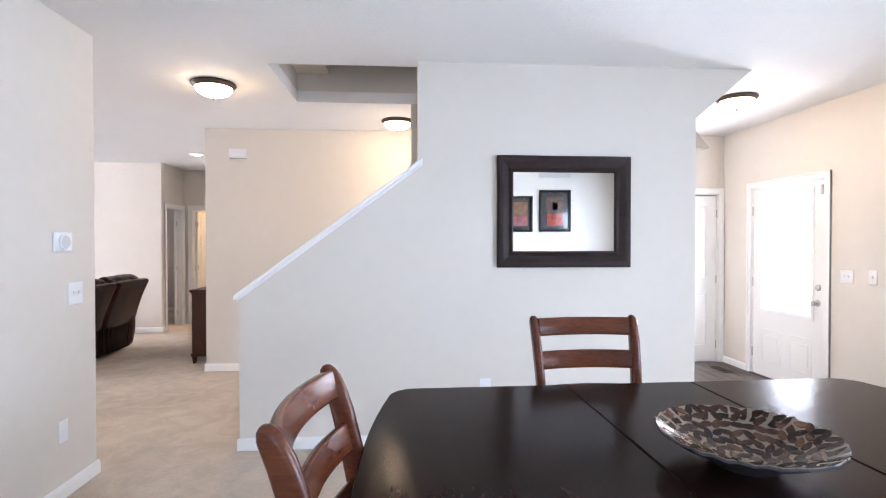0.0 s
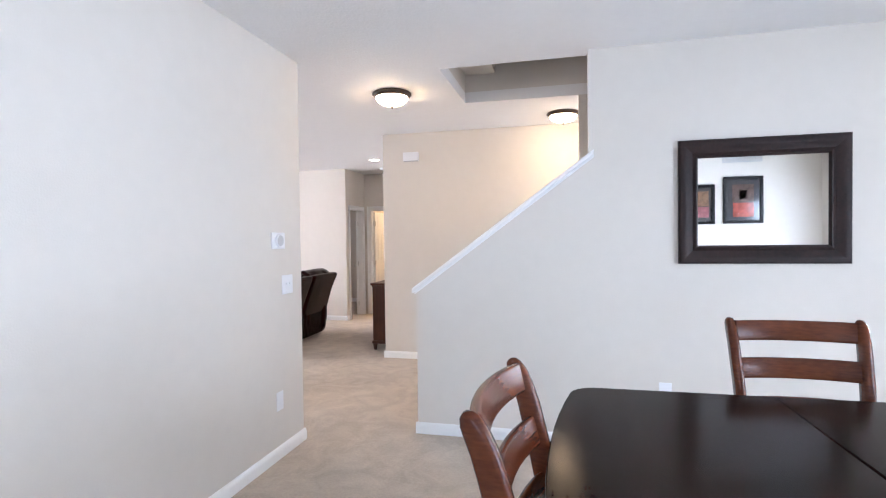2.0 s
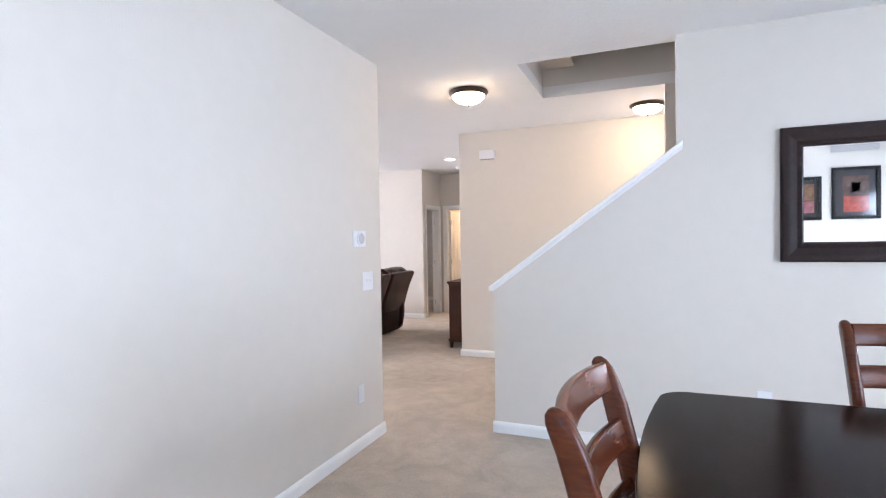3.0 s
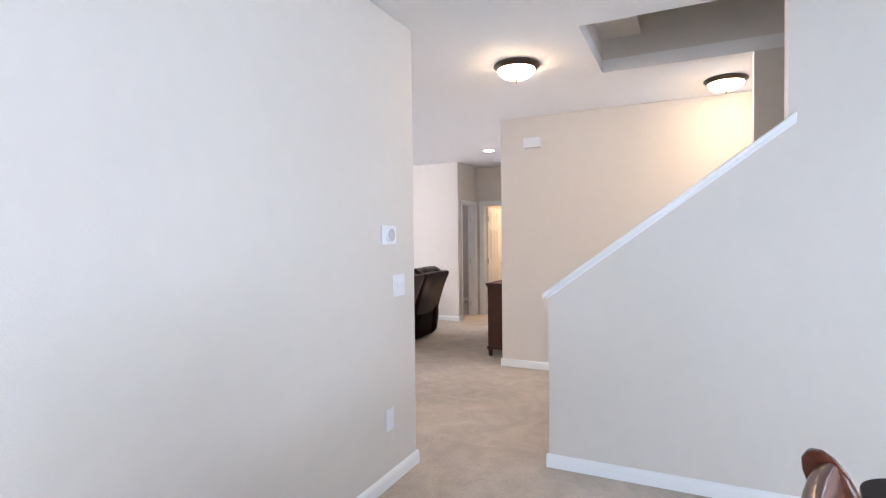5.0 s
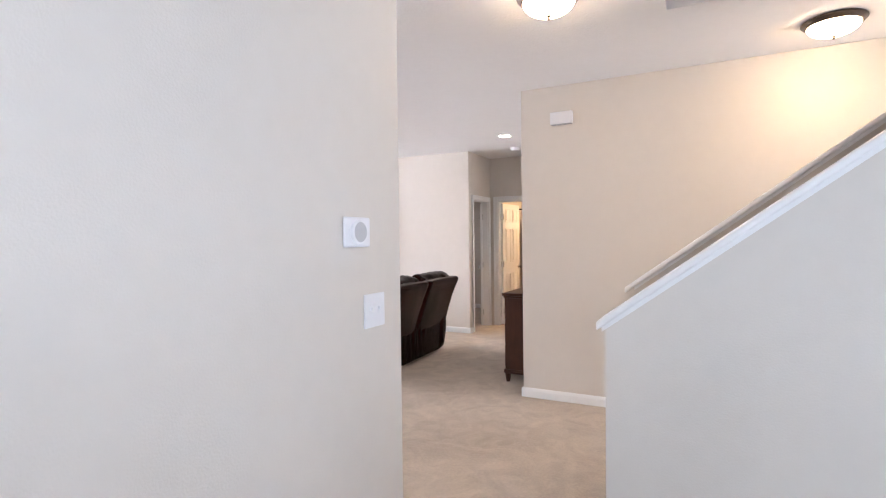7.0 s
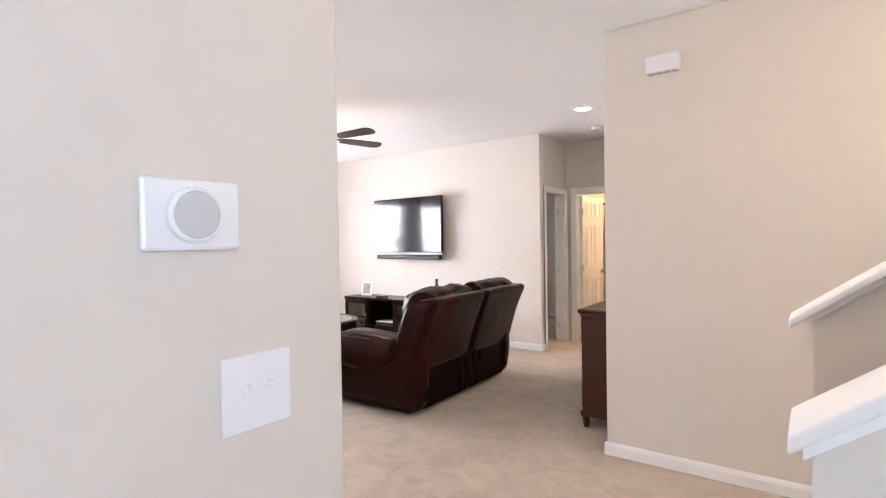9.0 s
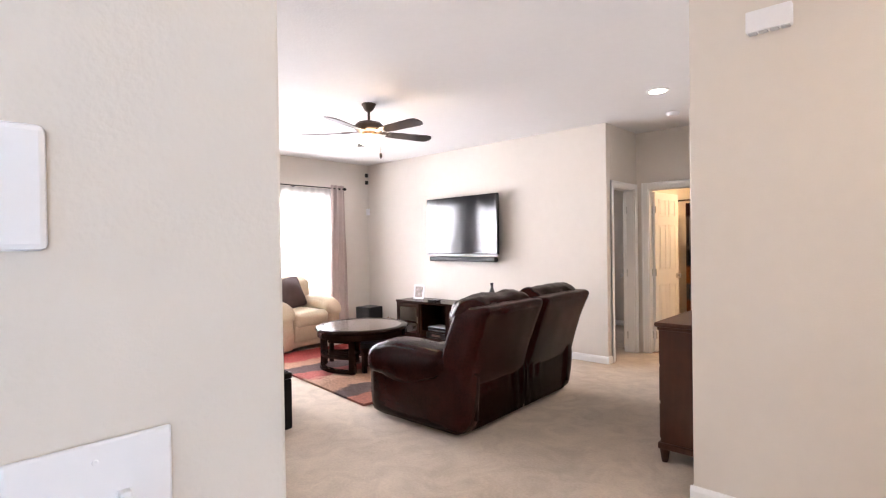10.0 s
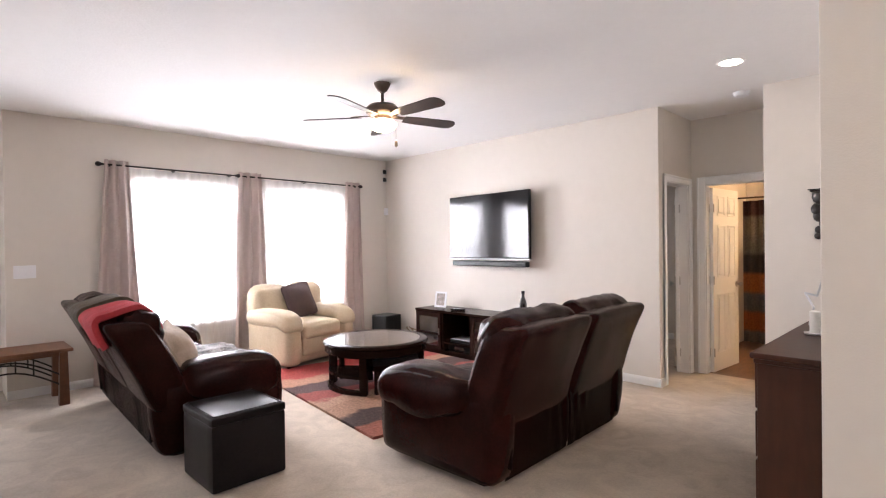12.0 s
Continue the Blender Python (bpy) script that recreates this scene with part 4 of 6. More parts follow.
def dining_chair(m, label):
    """Counter-height ladder-back chair, facing its +x, origin on the floor under the seat."""
    c = thing("dining_chair", label, "chair", m, "chairs round the dining table")
    hw = 0.215
    lean = lambda z: -0.20 - max(0.0, z - 0.62) * 0.20 - max(0.0, z - 0.95) * 0.12
    for s in (-1, 1):
        zs = [0.0, 0.3, 0.62, 0.75, 0.88, 1.0, 1.05, 1.085, 1.105, 1.117, 1.122]
        pts = [(lean(z) + (0.05 * (0.62 - z) / 0.62 * -1 if z < 0.62 else 0) - 0.25 * max(0.0, z - 1.07), s * (hw - 0.012 + 0.025 * max(0, z - 0.62) / 0.5), z) for z in zs]
        part("back_post", sweep(bmesh.new(), pts, [0.036] * 8 + [0.034, 0.028, 0.014], [0.04, 0.045, 0.055, 0.06, 0.062, 0.060, 0.056, 0.052, 0.044, 0.030, 0.010], bevel=0.014), CHERRY, c, smooth=True)
        part("front_leg", boxes((0.17, 0.21, s * hw - 0.02, s * hw + 0.02, 0.0, 0.585), bevel=0.005), CHERRY, c)
        part("side_stretcher", boxes((-0.22, 0.18, s * hw - 0.01, s * hw + 0.01, 0.20, 0.235), bevel=0.003), CHERRY, c)
        part("side_rail", boxes((-0.2, 0.175, s * (hw - 0.002) - 0.012, s * (hw - 0.002) + 0.012, 0.53, 0.59), bevel=0.003), CHERRY, c)
    for z0, z1, th in ((1.035, 1.115, 0.026), (0.895, 0.975, 0.022), (0.755, 0.83, 0.022)):
        zc = (z0 + z1) / 2
        pts = []
        for k in range(9):
            y = -hw + 0.01 + (2 * hw - 0.02) * k / 8
            pts.append((lean(zc) - 0.035 * (1 - (y / hw) ** 2), y * 1.02, zc))
        part("back_rail", sweep(bmesh.new(), pts, z1 - z0, th, bevel=0.009, side=Vector((-0.26, 0, 1))), CHERRY, c, smooth=True)
    part("front_rail", boxes((0.178, 0.2, -hw + 0.02, hw - 0.02, 0.53, 0.59), bevel=0.003), CHERRY, c)
    part("rear_rail", boxes((-0.215, -0.195, -hw + 0.02, hw - 0.02, 0.53, 0.59), bevel=0.003), CHERRY, c)
    part("foot_rail", boxes((0.18, 0.205, -hw + 0.015, hw - 0.015, 0.17, 0.21), bevel=0.004), CHERRY, c)
    bm = soft(bmesh.new(), (0.43, 0.46, 0.055), (0.005, 0, 0.62), 0.022, (0, 0, 0.012), 8)
    part("seat", bm, BLACK_LEATHER, c, "dark padded leather seat", smooth=True)
    return c


dining_chair(pose(-0.380, 2.556, 0, 0, 0, -5), "cherry ladder-back chair pushed under the table end")
dining_chair(pose(0.3275, 3.345, 0, 0, 0, -90), "cherry ladder-back chair between table and mirror wall")

# mosaic bowl
bowl = thing("mosaic_bowl", "shallow bowl with a mosaic of brown and silver leaves", "bowl", pose(0.358, 2.60, TZ) @ Matrix.Scale(0.905, 4))
BOWL_IN = material("pale_grout", (0.22, 0.165, 0.12, 1), 0.5, vary=0.2, scale=40)
BOWL_OUT = material("grey_glass", (0.10, 0.10, 0.115, 1), 0.25, vary=0.25, scale=30, bump=0.3, bump_scale=60, coat=0.5)
prof = lambda r: 0.012 + 0.078 * (r / 0.222) ** 1.7
bm = bmesh.new()
outer = [(0.001, 0.0), (0.075, 0.0), (0.082, 0.004)] + [(r, prof(r) - 0.010) for r in (0.10, 0.13, 0.16, 0.19, 0.21, 0.222)]
inner = [(r, prof(r)) for r in (0.224, 0.21, 0.19, 0.16, 0.13, 0.10, 0.07, 0.04, 0.001)]
lathe(bm, outer + [(0.2245, prof(0.222) - 0.004)] + [(r, z - 0.003) for r, z in inner], 48)
for v in bm.verts:
    a = math.atan2(v.co.y, v.co.x)
    if v.co.to_2d().length > 0.18:
        v.co.z += 0.003 * math.sin(22 * a)
part("shell", bm, BOWL_OUT, bowl, smooth=True)
bm = lathe(bmesh.new(), [(0.001, 0.0095)] + [(r, z - 0.0025) for r, z in reversed(inner[:-1])] + inner, 48)
for v in bm.verts:
    if v.co.to_2d().length > 0.18:
        v.co.z += 0.003 * math.sin(22 * math.atan2(v.co.y, v.co.x))
part("lining", bm, BOWL_IN, bowl, "pale grout between leaf tiles", smooth=True)
rnd = random.Random(4)
LEAF_A = material("brown_leaf_glass", (0.040, 0.017, 0.010, 1), 0.14, 0.0, vary=0.3, scale=60, island=0.6, coat=0.0, spec=0.18)
LEAF_B = material("silver_leaf_glass", (0.16, 0.08, 0.045, 1), 0.16, 0.5, vary=0.3, scale=60, island=0.5, coat=0.0, spec=0.3)
leaf_meshes = []
for mat in (LEAF_A, LEAF_A, LEAF_B):
    bm = bmesh.new()
    pts = [(0.0225 * math.cos(t), 0.0112 * math.sin(t) * (1 - 0.25 * math.cos(t))) for t in [2 * math.pi * k / 10 for k in range(10)]]
    prism(bm, pts, "z", -0.0015, 0.0008)
    leaf_meshes.append(mesh_of("leaf_tile", bm, mat))
for ring, count in ((0.028, 6), (0.062, 14), (0.094, 21), (0.126, 28), (0.157, 34), (0.186, 40), (0.211, 46)):
    for k in range(count):
        a = 2 * math.pi * (k + rnd.uniform(-0.12, 0.12)) / count
        slope = math.atan((prof(ring + 0.005) - prof(ring - 0.005)) / 0.01)
        ob = new("leaf_tile", rnd.choice(leaf_meshes))
        ob.parent = bowl
        ob.matrix_basis = (Matrix.Translation((ring * math.cos(a), ring * math.sin(a), prof(ring) + 0.001)) @ Matrix.Rotation(a, 4, "Z")
                           @ Matrix.Rotation(-slope, 4, "Y") @ Matrix.Rotation(radians(rnd.choice((35, -35, 60, -60, 90)) + rnd.uniform(-12, 12)), 4, "Z"))

# wall mirror
mir = thing("wall_mirror", "rectangular mirror in a wide dark wood frame", "mirror", pose(0.6715, YM, 1.676, 0, 0, 180))
W2, H2, FWD = 0.491, 0.402, 0.118
for name, pts in (("frame_top", 0), ("frame_bottom", 1), ("frame_left", 2), ("frame_right", 3)):
    bm = bmesh.new()
    profile = [(0.0, 0.002), (0.0, 0.030), (0.010, 0.040), (0.030, 0.042), (0.055, 0.030), (0.085, 0.024), (0.095, 0.030), (0.108, 0.030), (0.114, 0.020), (FWD, 0.016), (FWD, 0.002)]
    sx, sz = ((1, 1), (1, -1), (-1, 1), (1, 1))[pts]
    rings = []
    for e in (-1, 1):
        ring = []
        for d, h in profile:
            if pts < 2:
                ring.append(bm.verts.new((e * (W2 - d), h, sz * (H2 - d))))
            else:
                ring.append(bm.verts.new((sx * (W2 - d), h, e * (H2 - d))))
        rings.append(ring)
    n = len(profile)
    for i in range(n):
        bm.faces.new((rings[0][i], rings[0][(i + 1) % n], rings[1][(i + 1) % n], rings[1][i]))
    bm.faces.new(rings[0])
    bm.faces.new(rings[1])
    bmesh.ops.recalc_face_normals(bm, faces=bm.faces[:])
    part("frame_rail", bm, FRAME_WOOD, mir, smooth=True)
part("glass", boxes((-W2 + FWD - 0.005, W2 - FWD + 0.005, 0.006, 0.012, -H2 + FWD - 0.005, H2 - FWD + 0.005)), MIRROR, mir, "clear mirror glass")


# pictures on the dining room's back wall
def picture(m, w, h, label, inner):
    p = thing("framed_picture", label, "picture", m, "pictures on the back wall")
    f = 0.05
    part("frame", boxes((-w / 2, w / 2, 0.002, 0.03, h / 2 - f, h / 2), (-w / 2, w / 2, 0.002, 0.03, -h / 2, -h / 2 + f), (-w / 2, -w / 2 + f, 0.002, 0.03, -h / 2 + f, h / 2 - f), (w / 2 - f, w / 2, 0.002, 0.03, -h / 2 + f, h / 2 - f), bevel=0.005), BLACK, p, "black frame")
    MAT = material("dark_mat", (0.035, 0.035, 0.04, 1), 0.15, vary=0.05, coat=0.8)
    part("mat_board", boxes((-w / 2 + f, w / 2 - f, 0.003, 0.010, -h / 2 + f, h / 2 - f)), MAT, p)
    for x0, x1, z0, z1, col in inner:
        part("printed_area", boxes((x0 * w, x1 * w, 0.009, 0.0125, z0 * h, z1 * h)), material("print_ink", col, 0.2, vary=0.25, scale=14, coat=0.6), p)
    return p


picture(pose(2.245, YS, 2.03), 0.585, 0.76, "black-framed print in brown and red", [(-0.27, 0.27, -0.05, 0.33, (0.10, 0.06, 0.05, 1)), (-0.25, 0.27, -0.36, -0.06, (0.36, 0.05, 0.03, 1)), (-0.09, 0.09, 0.02, 0.20, (0.055, 0.03, 0.026, 1))])
picture(pose(1.60, YS, 1.97), 0.46, 0.65, "black-framed print in gold and rose", [(-0.3, 0.3, -0.05, 0.33, (0.18, 0.10, 0.06, 1)), (-0.3, 0.3, -0.33, -0.06, (0.30, 0.10, 0.12, 1))])
vent = thing("air_vent", "grey return air vent high on the wall", "vent", pose(2.235, YS, 2.685))
part("frame", boxes((-0.29, 0.29, 0.002, 0.012, 0.03, 0.045), (-0.29, 0.29, 0.002, 0.012, -0.045, -0.03), (-0.29, -0.275, 0.002, 0.012, -0.03, 0.03), (0.275, 0.29, 0.002, 0.012, -0.03, 0.03)), SILVER, vent)
for z in (-0.018, 0.0, 0.018):
    part("slat", boxes((-0.275, 0.275, 0.003, 0.010, z - 0.005, z + 0.005)), SILVER, vent)


# ---- living room ----
def recliner(m, length, seats, label, category, tip=0.24, cut=0.0):
    """A padded leather recliner sofa, facing its +y; x runs along its length; origin on the floor at its middle."""
    s = thing("recliner_sofa", label, category, m)
    hl, aw = length / 2, 0.24
    inner = length - 2 * aw
    # lower shell, tapering to the floor at the back
    def lower(p):
        f = (p.z + 0.2) / 0.4
        return Vector((p.x * (0.97 + 0.03 * f), p.y + (0.03 * (1 - f) if p.y < 0 else -0.03 * (1 - f)), p.z))
    part("base", soft(bmesh.new(), (length - 0.02, 0.90 - cut, 0.40), (0, 0.06 - cut / 2, 0.215), 0.04, (0, 0.01, 0), 12, wrinkle=0.004, seed=2, shear=lower), BROWN_LEATHER, s, smooth=True)
    for sx in (-1, 1):
        # side panel and swollen arm pad that rolls over it
        def side_shape(p):
            f = (p.z + 0.27) / 0.54
            front = max(0.0, p.y / 0.47)
            back = max(0.0, -p.y / 0.5)
            return Vector((p.x * (0.93 + 0.07 * f), p.y * (0.98 + 0.02 * f) + 0.025 * back * max(0.0, 1 - f) ** 1.3, p.z - 0.05 * front * f * f))
        arm = part("arm", soft(bmesh.new(), (aw, 1.02 - cut, 0.54), (sx * (hl - aw / 2), 0.06 - cut / 2, 0.295), 0.075, (0.02, 0.03, 0), 12, wrinkle=0.004, seed=sx + 3, shear=side_shape), BROWN_LEATHER, s, smooth=True)
        def pad_shape(p, sx=sx):
            front = max(0.0, (p.y - 0.1) / 0.38)
            back = max(0.0, (-p.y - 0.1) / 0.38)
            out = max(0.0, sx * p.x / 0.15)
            # the outer edge hangs down over the side in a curve
            swag = 0.15 * out * max(0.0, min(1.0, 0.55 - p.z / 0.1)) * max(0.0, 1 - ((p.y - 0.02) / 0.40) ** 2)
            return Vector((p.x * (1 + 0.06 * front) + sx * 0.012 * out, p.y, p.z - 0.11 * front ** 2 - 0.02 * back - swag))
        part("arm_pad", soft(bmesh.new(), (aw + 0.06, 0.84 - cut, 0.20), (sx * (hl - aw / 2), 0.135 - cut / 2, 0.54), 0.095, (0.012, 0.02, 0.012), 16, wrinkle=0.009, seed=sx + 9, shear=pad_shape), BROWN_LEATHER, arm, smooth=True)
        bm = lathe(bmesh.new(), [(0.001, 0.0), (0.046, 0.0), (0.05, 0.006), (0.042, 0.012), (0.036, 0.004), (0.001, 0.003)], 24, (0, 0, 0), Matrix.Rotation(radians(90 * sx), 4, "Y"))
        for v in bm.verts:
            v.co.y *= 1.35
        lever = part("recliner_lever", bm, CUP_GAP_BLACK, arm, "black recessed lever cup", smooth=True, at=pose(sx * (hl + 0.006), 0.36 - cut, 0.45, 25, 0, 0))
    w = inner / seats
    for i in range(seats):
        x = -inner / 2 + w * (i + 0.5)
        part("seat_cushion", soft(bmesh.new(), (w - 0.012, 0.66 - cut, 0.20), (x, 0.14 - cut / 2, 0.40), 0.07, (0, 0.02, 0.035), 10, wrinkle=0.008, seed=i + 4), BROWN_LEATHER, s, smooth=True)
        part("footrest_flap", soft(bmesh.new(), (w - 0.02, 0.10, 0.30), (x, 0.44 - cut, 0.25), 0.045, (0, 0.015, 0), 8, wrinkle=0.004, seed=i + 40), BROWN_LEATHER, s, smooth=True)
    # backs: a tall leaning slab per seat; the outer ones reach over the arms
    bw = length / seats
    for i in range(seats):
        x = -hl + bw * (i + 0.5)
        def lean(p):
            f = (p.z + 0.50) / 0.80
            pinch = 1 - 0.05 * max(0.0, 0.35 - f)
            return Vector((p.x * pinch, p.y - tip * f + 0.035 * math.sin(f * math.pi), p.z))
        back = part("backrest", soft(bmesh.new(), (bw - 0.004, 0.27, 0.62), (x, -0.262, 0.645), 0.05, (0, 0.018, 0.012), 16, wrinkle=0.006, seed=i + 21, shear=lean), BROWN_LEATHER, s, smooth=True)
        part("headrest", soft(bmesh.new(), (bw - 0.03, 0.25, 0.30), (x, -0.165 - tip, 0.862), 0.10, (0, 0.02, 0.012), 22, (14, 0, 0), wrinkle=0.020, seed=i + 31), BROWN_LEATHER, back, smooth=True)
        part("lumbar_cushion", soft(bmesh.new(), (w - 0.02, 0.20, 0.34), (x * inner / length, -0.24, 0.62), 0.09, (0, 0.03, 0), 10, (16, 0, 0), wrinkle=0.01, seed=i + 61), BROWN_LEATHER, back, smooth=True)
        # loose skirt hung under the backrest, drawn into folds
        bm = bmesh.new()
        n = 48
        rows = []
        x0, x1 = max(x - bw / 2 + 0.006, -hl + 0.14), min(x + bw / 2 - 0.006, hl - 0.14)
        for j, z in enumerate((0.045, 0.12, 0.20, 0.28, 0.36, 0.44)):
            row = []
            for k in range(n + 1):
                u = k / n
                near = max(0.0, 1 - abs(u - (0.14 if i else 0.93)) * 2.8)
                fold = 0.011 * math.sin(u * 34 + 2 * i + z * 12 + 3 * noise.noise(Vector((u * 4, z * 5, i)))) * near * (0.3 + 0.7 * j / 5)
                row.append(bm.verts.new((x0 + u * (x1 - x0), -0.440 + fold + 0.03 * (1 - j / 5) ** 2, z)))
            rows.append(row)
        for r0, r1 in zip(rows, rows[1:]):
            for k in range(n):
                bm.faces.new((r0[k], r0[k + 1], r1[k + 1], r1[k]))
        bmesh.ops.solidify(bm, geom=bm.faces[:], thickness=0.012)
        part("back_skirt", bm, BROWN_LEATHER, s, smooth=True)
    # dark strips paint the shade in the gaps where the reclining back meets the arms
    for sx in (-1, 1):
        bm = boxes((sx * (hl - 0.15) - 0.011, sx * (hl - 0.15) + 0.011, -0.456, -0.42, 0.12, 0.41), bevel=0.006)
        part("gap_shade", bm, CUP_GAP_BLACK, s, "dark strip for the shaded gap beside the arm")
    for sx in (-1, 1):
        for y in (-0.2, 0.34 - cut):
            part("foot", lathe(bmesh.new(), [(0.001, 0), (0.026, 0), (0.03, 0.04), (0.001, 0.04)], 14, (sx * (hl - 0.16), y, 0)), BLACK, s, smooth=True)
    return s


recliner(pose(-4.63, 7.94, 0, 0, 0, 92), 1.68, 2, "dark brown leather reclining loveseat facing the windows", "loveseat")
recliner(pose(-7.03, 6.42, 0, 0, 0, -2), 2.10, 3, "dark brown leather reclining sofa facing the television", "sofa", 0.345, 0.15)


def draped(name, label, mat, m, width, path, thick=0.014, folds=5, seed=0):
    """A cloth that lies over an edge: path is (y, z) along its fall, x runs across its width."""
    bm = bmesh.new()
    nx = 30
    pts = [Vector((0, *p)) for p in path]
    path = []
    for i in range(len(pts) - 1):
        p0, p1, p2, p3 = pts[max(i - 1, 0)], pts[i], pts[i + 1], pts[min(i + 2, len(pts) - 1)]
        for k in range(4):
            t = k / 4
            q = 0.5 * (2 * p1 + (p2 - p0) * t + (2 * p0 - 5 * p1 + 4 * p2 - p3) * t * t + (3 * p1 - p0 - 3 * p2 + p3) * t ** 3)
            path.append((q.y, q.z))
    path.append((pts[-1].y, pts[-1].z))
    rows = []
    for j, (y, z) in enumerate(path):
        row = []
        for k in range(nx + 1):
            u = k / nx - 0.5
            n = noise.noise(Vector((u * folds, j * 0.12, seed)))
            row.append(bm.verts.new((u * width * (1 + 0.05 * noise.noise(Vector((j * 0.17, seed, 0)))), y + 0.016 * n, z + 0.012 * n + 0.012 * noise.noise(Vector((u * 9, seed, j * 0.08))))))
        rows.append(row)
    for r0, r1 in zip(rows, rows[1:]):
        for k in range(nx):
            bm.faces.new((r0[k], r0[k + 1], r1[k + 1], r1[k]))
    bmesh.ops.recalc_face_normals(bm, faces=bm.faces[:])
    bmesh.ops.solidify(bm, geom=bm.faces[:], thickness=thick)
    ob = part(name, bm, mat, None, smooth=True)
    ob.matrix_basis = m
    return tagged(ob, label, "blanket" if "blanket" in name else "cloth")


OVER = [(-0.345, 0.78), (-0.35, 0.87), (-0.38, 0.955), (-0.435, 1.01), (-0.50, 1.035), (-0.575, 1.02), (-0.655, 0.995), (-0.725, 0.975), (-0.758, 0.925), (-0.725, 0.84), (-0.69, 0.76), (-0.655, 0.68), (-0.63, 0.62)]
SOFA2 = pose(-7.03, 6.42, 0, 0, 0, -2)
draped("throw_blanket", "red fleece blanket draped over the sofa back", RED_CLOTH, SOFA2 @ pose(0.72, -0.02, 0.016), 0.46, OVER[1:11], 0.036, 5, 1)
draped("throw_cloth", "olive cloth draped over the sofa back", OLIVE_CLOTH, SOFA2 @ pose(0.22, -0.03, 0.03), 0.44, OVER[2:10], 0.05, 6, 5)
draped("throw_blanket", "crumpled black and white throw on the sofa seat", material("black_white_knit", (0.05, 0.05, 0.055, 1), 0.9, vary=0.2, scale=9, second=(0.45, 0.43, 0.42, 1), bump=0.5),
       SOFA2 @ pose(0.35, 0, 0), 0.7, [(-0.10, 0.60), (0.0, 0.575), (0.1, 0.572), (0.2, 0.574), (0.3, 0.575), (0.34, 0.57)], 0.03, 7, 9)


def pillow(name, label, mat, m, w=0.45, t=0.16):
    bm = soft(bmesh.new(), (w, t, w), (0, 0, 0), 0.05, (0.0, 0.03, 0.0), 12, wrinkle=0.006, seed=3,
              shear=lambda p: Vector((p.x * (1 + 0.03 * (abs(p.z) / (w / 2)) ** 2), p.y * max(0.26, (1 - (abs(p.x) / (w / 2)) ** 3) * (1 - (abs(p.z) / (w / 2)) ** 3)), p.z * (1 + 0.03 * (abs(p.x) / (w / 2)) ** 2))))
    ob = part(name, bm, mat, None, smooth=True)
    ob.matrix_basis = m
    return tagged(ob, label, "pillow")


pillow("throw_pillow", "tan patterned throw pillow against the sofa arm", PILLOW_TAN, SOFA2 @ pose(0.70, -0.215, 0.665, 26, 5, -20), 0.44)

# ottoman cube
ott = thing("ottoman", "black leather storage cube with a stitched lid", "ottoman", pose(-5.565, 6.262, 0, 0, 0, 1) @ Matrix.Diagonal((1, 1, 1.045, 1)))
part("body", soft(bmesh.new(), (0.455, 0.455, 0.37), (0, 0, 0.19), 0.012, (0.003, 0.003, 0), 8), BLACK_LEATHER, ott, smooth=True)
part("lid", soft(bmesh.new(), (0.463, 0.463, 0.05), (0, 0, 0.396), 0.014, (0, 0, 0.008), 10, wrinkle=0.002), BLACK_LEATHER, ott, smooth=True)
bm = bmesh.new()
for sx in (-1, 1):
    for k in range(14):
        u = -0.195 + 0.03 * k
        box(bm, u - 0.011, u + 0.011, sx * 0.207 - 0.004, sx * 0.207 + 0.004, 0.4195, 0.4275, bevel=0.002)
        box(bm, sx * 0.207 - 0.004, sx * 0.207 + 0.004, u - 0.011, u + 0.011, 0.4195, 0.4275, bevel=0.002)
part("stitching", bm, BLACK_LEATHER, ott, "raised lid stitching")

# cream armchair
arm = thing("armchair", "cream leather armchair with rolled arms", "armchair", pose(-8.17, 8.18, 0, 0, 0, -80) @ Matrix.Scale(1.04, 4))


def flare(p):
    return Vector((p.x, p.y - 0.10 * max(0, p.z + 0.2), p.z))


part("base", soft(bmesh.new(), (0.98, 0.70, 0.30), (0, 0.0, 0.20), 0.05, (0.01, 0.015, 0), 12, wrinkle=0.003), CREAM_LEATHER, arm, smooth=True)
part("seat_cushion", soft(bmesh.new(), (0.56, 0.62, 0.19), (0, 0.10, 0.40), 0.06, (0, 0.02, 0.03), 12, wrinkle=0.006), CREAM_LEATHER, arm, smooth=True)
part("front_panel", soft(bmesh.new(), (0.57, 0.06, 0.22), (0, 0.36, 0.24), 0.025, (0, 0.01, 0), 8, wrinkle=0.003), CREAM_LEATHER, arm, smooth=True)
for sx in (-1, 1):
    a = part("arm", soft(bmesh.new(), (0.20, 0.76, 0.46), (sx * 0.40, 0.02, 0.27), 0.06, (0.02, 0.02, 0), 12, wrinkle=0.003, seed=sx), CREAM_LEATHER, arm, smooth=True)
    part("arm_pad", soft(bmesh.new(), (0.29, 0.74, 0.17), (sx * 0.405, 0.03, 0.555), 0.08, (0.01, 0.02, 0.02), 12, wrinkle=0.007, seed=sx + 5,
         shear=lambda p: Vector((p.x, p.y, p.z - 0.09 * max(0, (p.y - 0.12) / 0.25) ** 2))), CREAM_LEATHER, a, smooth=True)
